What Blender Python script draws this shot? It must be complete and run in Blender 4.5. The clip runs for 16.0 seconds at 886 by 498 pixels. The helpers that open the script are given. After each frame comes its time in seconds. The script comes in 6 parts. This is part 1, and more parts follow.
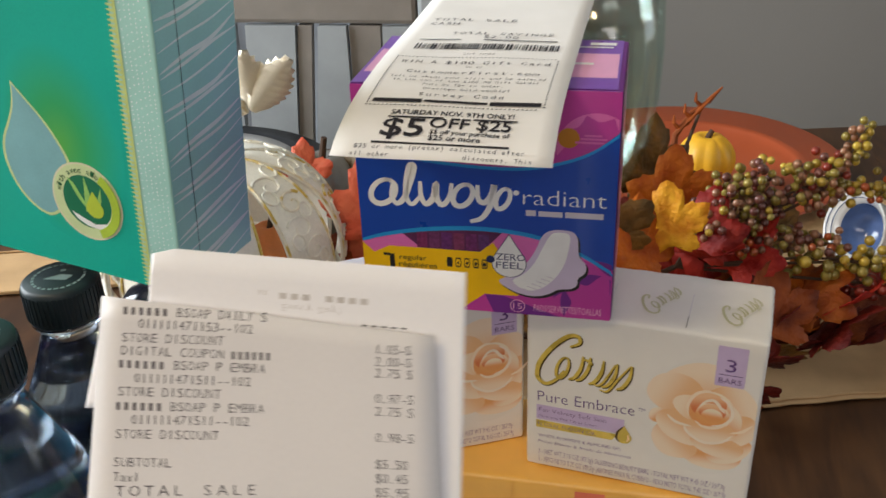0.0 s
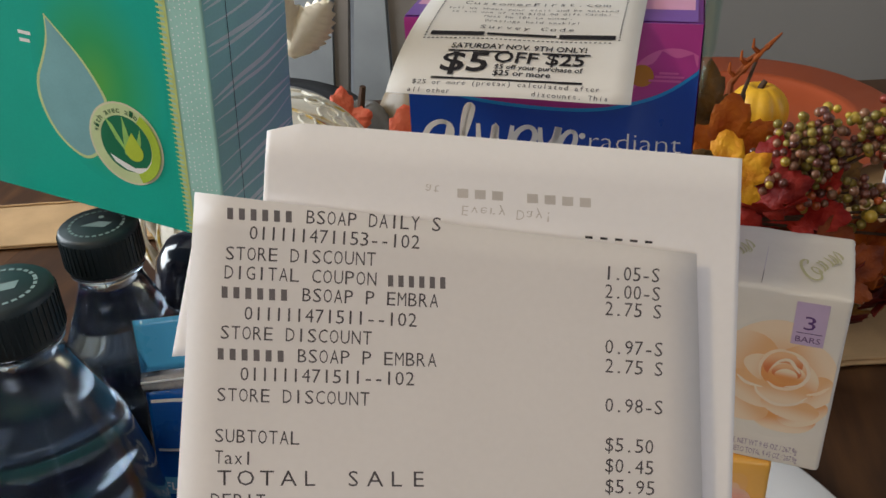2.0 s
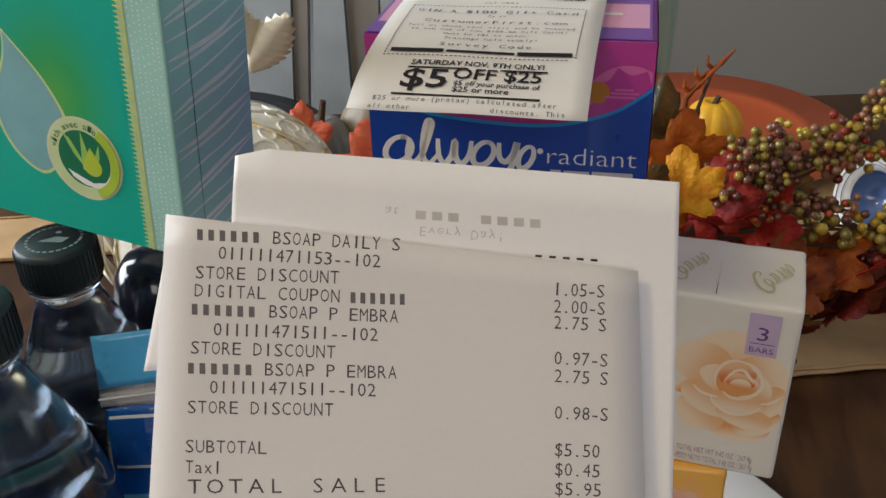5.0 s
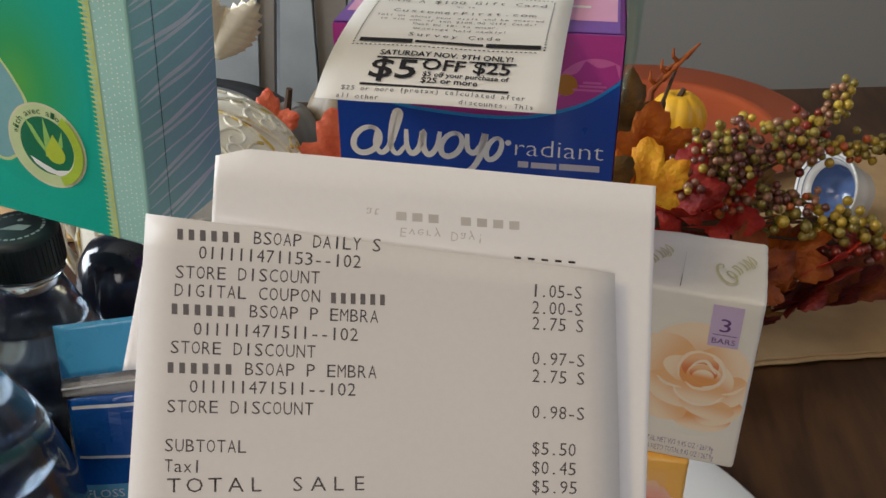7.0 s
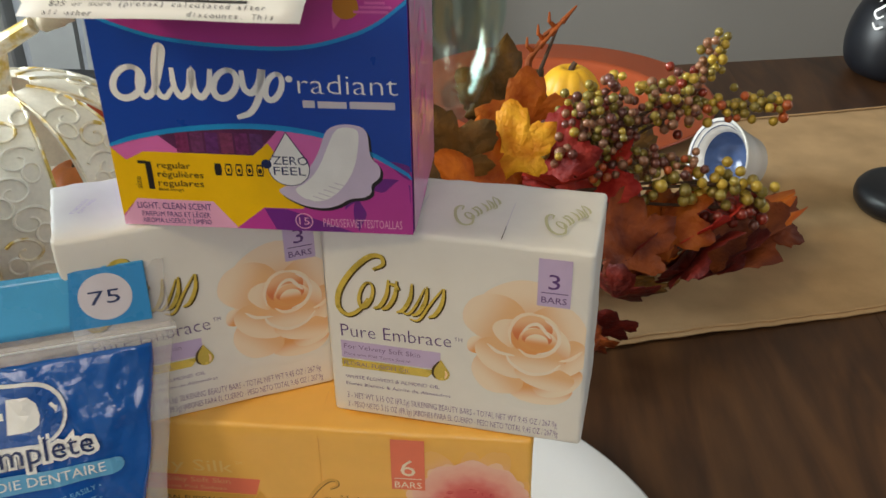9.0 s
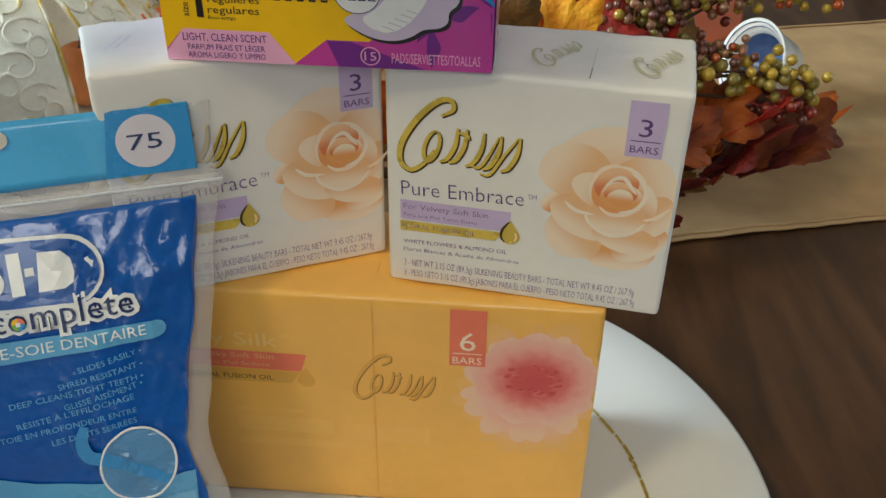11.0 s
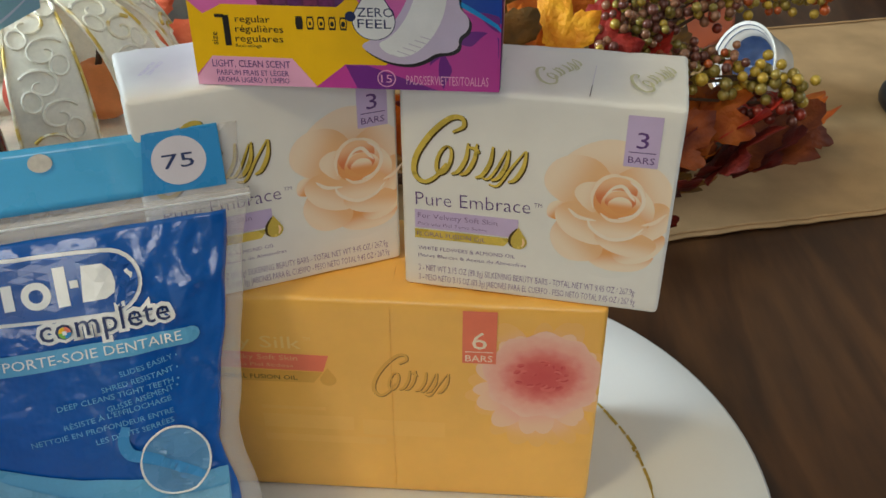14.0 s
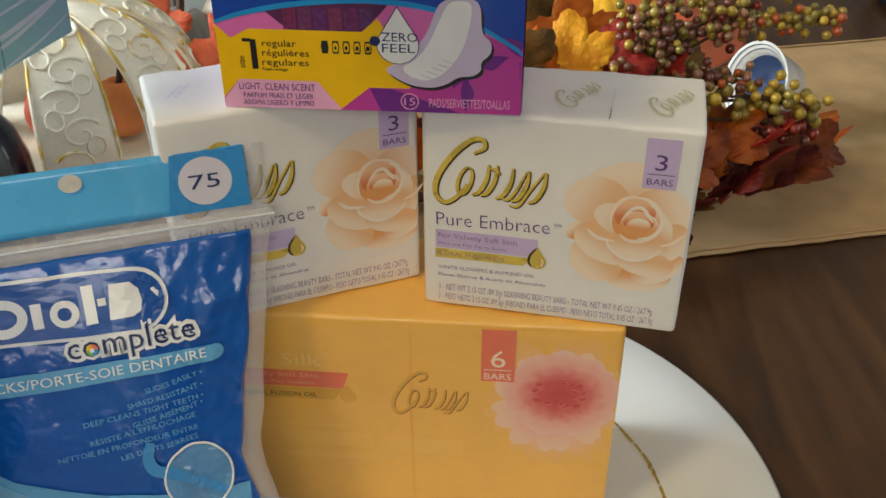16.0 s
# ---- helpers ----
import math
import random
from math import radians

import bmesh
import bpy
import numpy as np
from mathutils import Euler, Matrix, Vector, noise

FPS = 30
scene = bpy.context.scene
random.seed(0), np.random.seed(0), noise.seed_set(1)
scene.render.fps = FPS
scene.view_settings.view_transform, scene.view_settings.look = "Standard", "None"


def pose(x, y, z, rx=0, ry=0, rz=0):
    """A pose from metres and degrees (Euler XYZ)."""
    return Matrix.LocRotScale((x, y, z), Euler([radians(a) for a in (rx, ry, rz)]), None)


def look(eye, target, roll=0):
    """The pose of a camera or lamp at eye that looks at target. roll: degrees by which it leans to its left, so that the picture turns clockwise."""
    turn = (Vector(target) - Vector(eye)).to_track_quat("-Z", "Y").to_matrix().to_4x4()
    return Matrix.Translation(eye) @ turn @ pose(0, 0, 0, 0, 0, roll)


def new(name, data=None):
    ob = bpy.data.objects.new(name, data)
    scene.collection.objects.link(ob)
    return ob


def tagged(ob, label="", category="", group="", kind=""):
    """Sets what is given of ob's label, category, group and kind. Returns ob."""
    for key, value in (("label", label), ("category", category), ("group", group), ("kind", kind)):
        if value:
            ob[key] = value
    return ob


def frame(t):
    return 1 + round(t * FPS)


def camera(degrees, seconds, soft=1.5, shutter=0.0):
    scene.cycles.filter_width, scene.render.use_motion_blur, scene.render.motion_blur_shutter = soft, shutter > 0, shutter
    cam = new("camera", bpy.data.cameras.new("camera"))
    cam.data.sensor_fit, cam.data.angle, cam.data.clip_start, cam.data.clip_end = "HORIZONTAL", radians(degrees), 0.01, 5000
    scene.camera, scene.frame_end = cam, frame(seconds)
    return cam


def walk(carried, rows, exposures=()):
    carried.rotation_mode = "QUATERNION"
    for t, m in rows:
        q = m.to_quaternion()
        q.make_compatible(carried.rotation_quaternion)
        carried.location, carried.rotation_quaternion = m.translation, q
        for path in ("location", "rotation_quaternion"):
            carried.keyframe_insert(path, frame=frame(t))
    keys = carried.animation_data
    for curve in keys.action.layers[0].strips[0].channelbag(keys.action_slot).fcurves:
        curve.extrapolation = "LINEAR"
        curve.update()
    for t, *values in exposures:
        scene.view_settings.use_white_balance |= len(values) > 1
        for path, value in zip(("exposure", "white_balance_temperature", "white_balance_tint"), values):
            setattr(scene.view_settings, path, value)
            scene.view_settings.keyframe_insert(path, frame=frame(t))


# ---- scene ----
# ---------------------------------------------------------------- camera
cam = camera(50.82, 16.0, 1.5, 0.3)
# seconds, eye x y z, yaw to the left, pitch up, roll (degrees)
PATH = [
    (0.0, 0.0326, -0.3490, 0.4193, 10.93, -28.14, -2.31),
    (0.5, 0.0164, -0.3361, 0.4085, 11.18, -29.19, -1.57),
    (1.0, 0.0166, -0.3322, 0.4037, 12.16, -30.19, -2.76),
    (1.5, 0.0166, -0.3323, 0.4037, 12.69, -30.59, -2.75),
    (2.0, 0.0175, -0.3330, 0.4051, 13.07, -30.63, -3.02),
    (2.5, 0.0177, -0.3341, 0.4063, 12.80, -30.15, -3.13),
    (3.0, 0.0168, -0.3347, 0.4062, 12.04, -30.30, -2.46),
    (5.5, 0.0183, -0.3359, 0.4075, 9.23, -29.86, -1.16),
    (6.0, 0.0173, -0.3365, 0.4092, 7.82, -29.91, 0.02),
    (6.5, 0.0170, -0.3364, 0.4086, 8.06, -30.16, -0.32),
    (7.0, 0.0174, -0.3356, 0.4077, 7.80, -30.63, -0.23),
    (7.5, 0.0183, -0.3359, 0.4091, 6.90, -30.55, 0.39),
    (8.0, 0.0187, -0.3364, 0.4093, 6.32, -30.75, 0.59),
    (8.3, 0.0188, -0.3366, 0.4095, 5.94, -30.81, 0.80),
    (8.5, 0.0226, -0.3309, 0.4158, 5.51, -31.67, 1.17),
    (8.6, 0.0305, -0.3315, 0.4032, 4.57, -30.07, 0.76),
    (9.0, 0.0677, -0.2990, 0.3677, 3.91, -30.26, -0.61),
    (9.5, 0.0470, -0.2855, 0.3326, 3.46, -30.53, -0.28),
    (10.0, 0.0333, -0.2838, 0.3204, 3.23, -32.70, 0.41),
    (12.5, 0.0379, -0.3063, 0.3330, 1.80, -34.11, 0.56),
    (13.0, 0.0347, -0.3050, 0.3344, 1.82, -34.34, 0.30),
    (13.5, 0.0308, -0.3060, 0.3346, 1.98, -34.23, 0.01),
    (14.0, 0.0304, -0.3102, 0.3398, 2.37, -33.82, -0.14),
    (14.5, 0.0316, -0.3120, 0.3424, 2.58, -33.55, -0.13),
    (15.0, 0.0298, -0.3130, 0.3416, 2.76, -33.30, -0.27),
    (15.5, 0.0297, -0.3110, 0.3397, 2.58, -33.20, -0.05),
    (16.0, 0.0256, -0.3137, 0.3443, 2.92, -32.93, -0.25),
]


def aim(x, y, z, yaw, pitch, roll):
    a, p = radians(yaw), radians(pitch)
    ahead = Vector((-math.sin(a) * math.cos(p), math.cos(a) * math.cos(p), math.sin(p)))
    return look((x, y, z), Vector((x, y, z)) + ahead, roll)


walk(cam, [(r[0], aim(*r[1:])) for r in PATH], [(0.0, 0.33, 6850, 12), (0.5, 0.08, 6800, 12), (1.1, -0.08, 6800, 13), (8.3, -0.03, 6800, 12), (8.5, -0.15, 6800, 12), (8.9, 0.48, 7000, 9), (9.5, 0.52, 6800, 4), (10.5, 0.50, 6600, 2), (12.5, 0.48, 6450, 3), (13.5, 0.48, 6500, 3), (16.0, 0.52, 7000, 6)])

# ---------------------------------------------------------------- light
world = bpy.data.worlds.new("sky")
scene.world = world
world.use_nodes = True
wn = world.node_tree.nodes
sky = wn.new("ShaderNodeTexSky")
sky.sky_type, sky.sun_disc = "NISHITA", False
sky.sun_elevation, sky.sun_rotation = radians(35), radians(250)
wn["Background"].inputs["Strength"].default_value = 0.1
world.node_tree.links.new(sky.outputs[0], wn["Background"].inputs["Color"])


def area_lamp(name, m, sx, sy, watts, colour):
    d = bpy.data.lights.new(name, "AREA")
    d.shape, d.size, d.size_y, d.energy, d.color = "RECTANGLE", sx, sy, watts, colour
    ob = new(name, d)
    ob.matrix_world = m
    return ob


# daylight through the west and east windows, an added south fill, and the warm lamp of the room
area_lamp("west_window_daylight", look((-1.66, 0.20, 0.75), (0.1, 0.05, 0.1)), 1.0, 1.1, 42, (0.79, 0.905, 1.0))
area_lamp("east_window_daylight", look((2.05, 0.35, 0.75), (0.1, 0.1, 0.1)), 1.0, 1.1, 5, (0.84, 0.93, 1.0))
# unseen source, added to brighten the front faces
area_lamp("south_fill_light", look((0.05, -1.79, 1.05), (0.0, 0.1, 0.1)), 1.1, 0.6, 6.4, (1.0, 0.96, 0.92))
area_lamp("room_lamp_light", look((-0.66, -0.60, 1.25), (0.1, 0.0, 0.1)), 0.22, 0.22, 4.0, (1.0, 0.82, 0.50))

# ---------------------------------------------------------------- materials
def lin(r, g, b):
    f = lambda c: (c / 255 / 12.92) if c <= 10 else (((c / 255) + 0.055) / 1.055) ** 2.4
    return (f(r), f(g), f(b), 1.0)


def mat(name, col, rough=0.5, metal=0.0, var=0.12, scale=60.0, bump=0.1, fine=900.0, coat=0.0, spec=0.5, trans=0.0, rand=0.0, dist=0.0004):
    """A surface with broad and fine variation of colour, gloss and relief; scale and fine in cycles a metre."""
    m = bpy.data.materials.new(name)
    m.use_nodes = True
    n, l = m.node_tree.nodes, m.node_tree.links
    p = n["Principled BSDF"]
    p.inputs["Roughness"].default_value, p.inputs["Metallic"].default_value = rough, metal
    p.inputs["Coat Weight"].default_value, p.inputs["Specular IOR Level"].default_value = coat, spec
    p.inputs["Transmission Weight"].default_value = trans
    tc = n.new("ShaderNodeTexCoord")
    big, small = n.new("ShaderNodeTexNoise"), n.new("ShaderNodeTexNoise")
    big.inputs["Scale"].default_value, small.inputs["Scale"].default_value = scale, fine
    big.inputs["Detail"].default_value, small.inputs["Detail"].default_value = 4, 3
    for t in (big, small):
        l.new(tc.outputs["Object"], t.inputs["Vector"])
    add = n.new("ShaderNodeMath")
    add.operation = "MULTIPLY_ADD"
    add.inputs[1].default_value = 0.35
    l.new(small.outputs[0], add.inputs[0]), l.new(big.outputs[0], add.inputs[2])
    ramp = n.new("ShaderNodeMapRange")
    ramp.inputs["From Min"].default_value, ramp.inputs["From Max"].default_value = 0.35, 1.0
    ramp.inputs["To Min"].default_value, ramp.inputs["To Max"].default_value = 1 - var, 1 + var
    l.new(add.outputs[0], ramp.inputs["Value"])
    hsv = n.new("ShaderNodeHueSaturation")
    hsv.inputs["Color"].default_value = col
    val = ramp.outputs[0]
    if rand:
        info = n.new("ShaderNodeObjectInfo")
        r2 = n.new("ShaderNodeMapRange")
        r2.inputs["To Min"].default_value, r2.inputs["To Max"].default_value = 1 - rand, 1 + rand
        l.new(info.outputs["Random"], r2.inputs["Value"])
        mul = n.new("ShaderNodeMath")
        mul.operation = "MULTIPLY"
        l.new(val, mul.inputs[0]), l.new(r2.outputs[0], mul.inputs[1])
        val = mul.outputs[0]
    l.new(val, hsv.inputs["Value"])
    l.new(hsv.outputs[0], p.inputs["Base Color"])
    rr = n.new("ShaderNodeMapRange")
    rr.inputs["To Min"].default_value, rr.inputs["To Max"].default_value = max(rough - 0.08, 0.02), min(rough + 0.08, 1)
    l.new(big.outputs[0], rr.inputs["Value"]), l.new(rr.outputs[0], p.inputs["Roughness"])
    if bump:
        b = n.new("ShaderNodeBump")
        b.inputs["Strength"].default_value, b.inputs["Distance"].default_value = bump, dist
        l.new(add.outputs[0], b.inputs["Height"]), l.new(b.outputs[0], p.inputs["Normal"])
    return m


def glass_mat(name, col, rough=0.03, ior=1.45):
    m = bpy.data.materials.new(name)
    m.use_nodes = True
    p = m.node_tree.nodes["Principled BSDF"]
    p.inputs["Base Color"].default_value, p.inputs["Roughness"].default_value = col, rough
    p.inputs["Transmission Weight"].default_value, p.inputs["IOR"].default_value = 1.0, ior
    return m


def wood_mat(name, c1, c2, c3):
    """Dark stained boards: long grain along y, knots and worn streaks."""
    m = bpy.data.materials.new(name)
    m.use_nodes = True
    n, l = m.node_tree.nodes, m.node_tree.links
    p = n["Principled BSDF"]
    tc, mp = n.new("ShaderNodeTexCoord"), n.new("ShaderNodeMapping")
    info, off = n.new("ShaderNodeObjectInfo"), n.new("ShaderNodeVectorMath")
    off.operation = "MULTIPLY_ADD"
    comb = n.new("ShaderNodeCombineXYZ")
    for k in range(3):
        l.new(info.outputs["Random"], comb.inputs[k])
    off.inputs[1].default_value = (7, 7, 7)
    l.new(comb.outputs[0], off.inputs[0]), l.new(tc.outputs["Object"], off.inputs[2])
    l.new(off.outputs[0], mp.inputs["Vector"])
    mp.inputs["Scale"].default_value = (15, 2.6, 15)
    a, b = n.new("ShaderNodeTexNoise"), n.new("ShaderNodeTexNoise")
    a.inputs["Scale"].default_value, a.inputs["Detail"].default_value, a.inputs["Distortion"].default_value = 1.5, 6, 1.5
    b.inputs["Scale"].default_value, b.inputs["Detail"].default_value = 11.0, 5
    l.new(mp.outputs[0], a.inputs["Vector"]), l.new(mp.outputs[0], b.inputs["Vector"])
    mix = n.new("ShaderNodeMath")
    mix.operation = "MULTIPLY_ADD"
    mix.inputs[1].default_value = 0.28
    l.new(b.outputs[0], mix.inputs[0]), l.new(a.outputs[0], mix.inputs[2])
    ramp = n.new("ShaderNodeValToRGB")
    e = ramp.color_ramp.elements
    e[0].position, e[0].color, e[1].position, e[1].color = 0.38, c1, 0.88, c3
    mid = e.new(0.62)
    mid.color = c2
    l.new(mix.outputs[0], ramp.inputs[0]), l.new(ramp.outputs[0], p.inputs["Base Color"])
    p.inputs["Roughness"].default_value = 0.42
    bp = n.new("ShaderNodeBump")
    bp.inputs["Strength"].default_value, bp.inputs["Distance"].default_value = 0.35, 0.0006
    l.new(mix.outputs[0], bp.inputs["Height"]), l.new(bp.outputs[0], p.inputs["Normal"])
    return m


M = {
    "wood": wood_mat("dark_wood", lin(42, 25, 14), lin(64, 40, 23), lin(88, 57, 32)),
    "burlap": mat("burlap", lin(178, 146, 108), 0.95, var=0.22, scale=25, fine=1600, bump=0.7, dist=0.001, spec=0.1),
    "china": mat("white_china", lin(222, 220, 217), 0.18, var=0.03, scale=15, bump=0.02, coat=0.3),
    "gilt": mat("gold_print", lin(188, 164, 84), 0.4, 0.5, var=0.35, scale=300, bump=0.1),
    "paper": mat("thermal_paper", lin(223, 219, 219), 0.6, var=0.05, scale=60, fine=2500, bump=0.06, spec=0.2),
    "ink": mat("black_ink", lin(48, 46, 50), 0.6, var=0.2, scale=300, fine=4000, bump=0, spec=0.1),
    "till_ink": mat("till_ink", lin(86, 82, 86), 0.6, var=0.25, scale=300, fine=4000, bump=0, spec=0.1),
    "faded": mat("faded_ink", lin(202, 196, 193), 0.6, var=0.15, scale=300, bump=0, spec=0.1),
    "wrap_white": mat("white_wrapper", lin(238, 235, 230), 0.42, var=0.04, scale=40, fine=130, bump=0.4, dist=0.0012, coat=0.12),
    "wrap_orange": mat("orange_wrapper", lin(252, 191, 90), 0.32, var=0.08, scale=22, fine=110, bump=0.4, dist=0.0014, coat=0.5),
    "wall": mat("grey_wall_paint", lin(142, 137, 131), 0.85, var=0.05, scale=3, fine=300, bump=0.15),
    "floor": mat("floor_boards", lin(120, 95, 75), 0.5, var=0.2, scale=4, bump=0.1),
    "ceiling": mat("ceiling_paint", lin(225, 222, 215), 0.9, var=0.03, scale=3, bump=0.1),
    "curtain": mat("curtain_cloth", lin(150, 154, 160), 0.85, var=0.15, scale=20, fine=800, bump=0.3, spec=0.1),
    "blue": mat("blue_print", lin(14, 72, 176), 0.3, var=0.08, scale=40, bump=0.03, coat=0.3),
   
    "green": mat("green_print", lin(0, 180, 160), 0.35, var=0.14, scale=14, bump=0.05),
    "cap": mat("black_plastic", lin(22, 24, 30), 0.4, var=0.15, scale=80, bump=0.1),
    "bottle_cap": mat("dark_green_plastic", lin(26, 40, 46), 0.45, var=0.15, scale=80, bump=0.1),
    "cap_print": mat("cap_print", lin(120, 140, 140), 0.5, var=0.2, scale=300, bump=0),
    "bottle": glass_mat("clear_plastic", (0.62, 0.76, 0.90, 1), 0.10),
    "drink": mat("dark_drink", lin(20, 26, 44), 0.12, var=0.2, scale=30, bump=0.0, coat=0.5),
    "pouch": mat("blue_pouch", lin(10, 92, 184), 0.18, var=0.14, scale=28, fine=70, bump=0.8, dist=0.006, coat=0.8),
    "cream": mat("cream_enamel", lin(242, 237, 224), 0.5, var=0.14, scale=50, fine=400, bump=0.25),
    "charger": mat("orange_charger", lin(166, 76, 42), 0.35, var=0.08, scale=25, bump=0.05),
}

# ---------------------------------------------------------------- builders
def part(name, bm, material, parent=None, label="", m=None, smooth=False):
    me = bpy.data.meshes.new(name)
    bm.to_mesh(me)
    bm.free()
    if material:
        me.materials.append(material)
    if smooth:
        me.shade_smooth()
    ob = new(name, me)
    if parent is not None:
        ob.parent = parent
    if m is not None:
        ob.matrix_basis = m
    return tagged(ob, label)


def thing(name, m, label, category, group="", kind=""):
    ob = new(name)
    ob.empty_display_size = 0.02
    ob.matrix_basis = m
    return tagged(ob, label, category, group, kind)


def box(x0, y0, z0, x1, y1, z1, bevel=0.0, seg=2, cuts=0, wob=0.0, seed=0):
    bm = bmesh.new()
    bmesh.ops.create_cube(bm, size=1.0)
    for v in bm.verts:
        v.co = Vector((x0 + (v.co.x + 0.5) * (x1 - x0), y0 + (v.co.y + 0.5) * (y1 - y0), z0 + (v.co.z + 0.5) * (z1 - z0)))
    if bevel:
        bmesh.ops.bevel(bm, geom=bm.edges[:], offset=bevel, segments=seg, affect="EDGES", profile=0.5)
    if cuts:
        bmesh.ops.subdivide_edges(bm, edges=[e for e in bm.edges if e.calc_length() > 0.012], cuts=cuts, use_grid_fill=True)
    if wob:
        for v in bm.verts:
            d = noise.noise_vector(v.co * 28 + Vector((seed * 3.1, seed, 0))) * wob
            v.co += d
    return bm


def lathe(profile, seg=48, closed=False):
    """Turns (radius, z) pairs about z."""
    bm = bmesh.new()
    rings = []
    for r, z in profile:
        if r < 1e-6:
            rings.append([bm.verts.new((0, 0, z))])
        else:
            rings.append([bm.verts.new((r * math.cos(2 * math.pi * k / seg), r * math.sin(2 * math.pi * k / seg), z)) for k in range(seg)])
    for a, b in zip(rings, rings[1:]):
        for k in range(seg):
            j = (k + 1) % seg
            if len(a) == 1:
                bm.faces.new((a[0], b[j], b[k]))
            elif len(b) == 1:
                bm.faces.new((a[k], a[j], b[0]))
            else:
                bm.faces.new((a[k], a[j], b[j], b[k]))
    bmesh.ops.recalc_face_normals(bm, faces=bm.faces[:])
    return bm


def tube(points, r, seg=8, taper=1.0):
    bm = bmesh.new()
    pts = [Vector(p) for p in points]
    rings = []
    for i, p in enumerate(pts):
        d = (pts[min(i + 1, len(pts) - 1)] - pts[max(i - 1, 0)]).normalized()
        a = d.orthogonal().normalized()
        b = d.cross(a)
        rr = r * (1 + (taper - 1) * i / max(len(pts) - 1, 1))
        rings.append([bm.verts.new(p + rr * (a * math.cos(2 * math.pi * k / seg) + b * math.sin(2 * math.pi * k / seg))) for k in range(seg)])
    for u, w in zip(rings, rings[1:]):
        best = min(range(seg), key=lambda s: sum((u[k].co - w[(k + s) % seg].co).length for k in range(seg)))
        for k in range(seg):
            j = (k + 1) % seg
            bm.faces.new((u[k], u[j], w[(j + best) % seg], w[(k + best) % seg]))
    bm.faces.new(rings[0]), bm.faces.new(rings[-1])
    bmesh.ops.recalc_face_normals(bm, faces=bm.faces[:])
    return bm


def grid(nu, nv, f):
    """A sheet: f(u, v) gives the place, u and v from 0 to 1."""
    bm = bmesh.new()
    vs = [[bm.verts.new(f(i / nu, j / nv)) for j in range(nv + 1)] for i in range(nu + 1)]
    for i in range(nu):
        for j in range(nv):
            bm.faces.new((vs[i][j], vs[i + 1][j], vs[i + 1][j + 1], vs[i][j + 1]))
    return bm


def thicken(bm, d):
    bmesh.ops.recalc_face_normals(bm, faces=bm.faces[:])
    bmesh.ops.solidify(bm, geom=bm.faces[:], thickness=d)
    return bm


def arc(cx, cy, r, a0, a1, n=12, ry=None):
    ry = ry or r
    return [(cx + r * math.cos(radians(a0 + (a1 - a0) * k / n)), cy + ry * math.sin(radians(a0 + (a1 - a0) * k / n))) for k in range(n + 1)]


FRONT = Matrix(((1, 0, 0, 0), (0, 0, -1, 0), (0, 1, 0, 0), (0, 0, 0, 1)))  # face plane (u, v, out) to a box front


def flat(polys, lift=0.0):
    bm = bmesh.new()
    for poly in polys:
        bm.faces.new([bm.verts.new((u, v, lift)) for u, v in poly])
    return bm


def stroke(points, w0, w1=None, n=28):
    """A brush stroke along a smooth line through points, of half width w0, thinner at its ends."""
    p = [Vector((a, b, 0)) for a, b in points]
    p = [2 * p[0] - p[1]] + p + [2 * p[-1] - p[-2]]
    line = []
    for i in range(1, len(p) - 2):
        for k in range(6):
            t = k / 6
            line.append(0.5 * ((2 * p[i]) + (p[i + 1] - p[i - 1]) * t + (2 * p[i - 1] - 5 * p[i] + 4 * p[i + 1] - p[i + 2]) * t * t + (3 * p[i] - p[i - 1] - 3 * p[i + 1] + p[i + 2]) * t ** 3))
    line.append(p[-2])
    w1 = w1 or w0 * 0.4
    quads, left, right = [], [], []
    for i, q in enumerate(line):
        d = (line[min(i + 1, len(line) - 1)] - line[max(i - 1, 0)])
        d = d.normalized() if d.length > 0 else Vector((1, 0, 0))
        s = i / (len(line) - 1)
        w = w1 + (w0 - w1) * math.sin(math.pi * min(max(s, 0.0), 1.0)) ** 0.7
        left.append((q.x - d.y * w, q.y + d.x * w)), right.append((q.x + d.y * w, q.y - d.x * w))
    for i in range(len(line) - 1):
        quads.append([left[i], left[i + 1], right[i + 1], right[i]])
    return quads


def words(lines, lift=0.0, thin=0.0):
    """Printed lines (text, u, v, height, width or 0): u, v is the lower left corner, capitals are that high; joined into one mesh."""
    out = bmesh.new()
    for text, u, v, h, w, *more in lines:
        turn, flip = (more[0] if more else 0.0), (-1 if len(more) > 1 else 1)
        c = bpy.data.curves.new("words", "FONT")
        c.body, c.size, c.offset = text, 1.0, -thin
        c.resolution_u = 2
        ob = bpy.data.objects.new("words", c)
        me = bpy.data.meshes.new_from_object(ob)
        bpy.data.objects.remove(ob)
        xs = [q.co.x for q in me.vertices]
        s = w / (max(xs) - min(xs)) if w and xs else h / 0.7
        m = Matrix.Translation((u, v, lift)) @ Matrix.Rotation(radians(turn), 4, "Z") @ Matrix.Diagonal((s, flip * h / 0.7, 1, 1)) @ Matrix.Translation((-min(xs), 0, 0))
        me.transform(m)
        out.from_mesh(me)
        bpy.data.meshes.remove(me)
        bpy.data.curves.remove(c)
    return out


GLYPH = {}


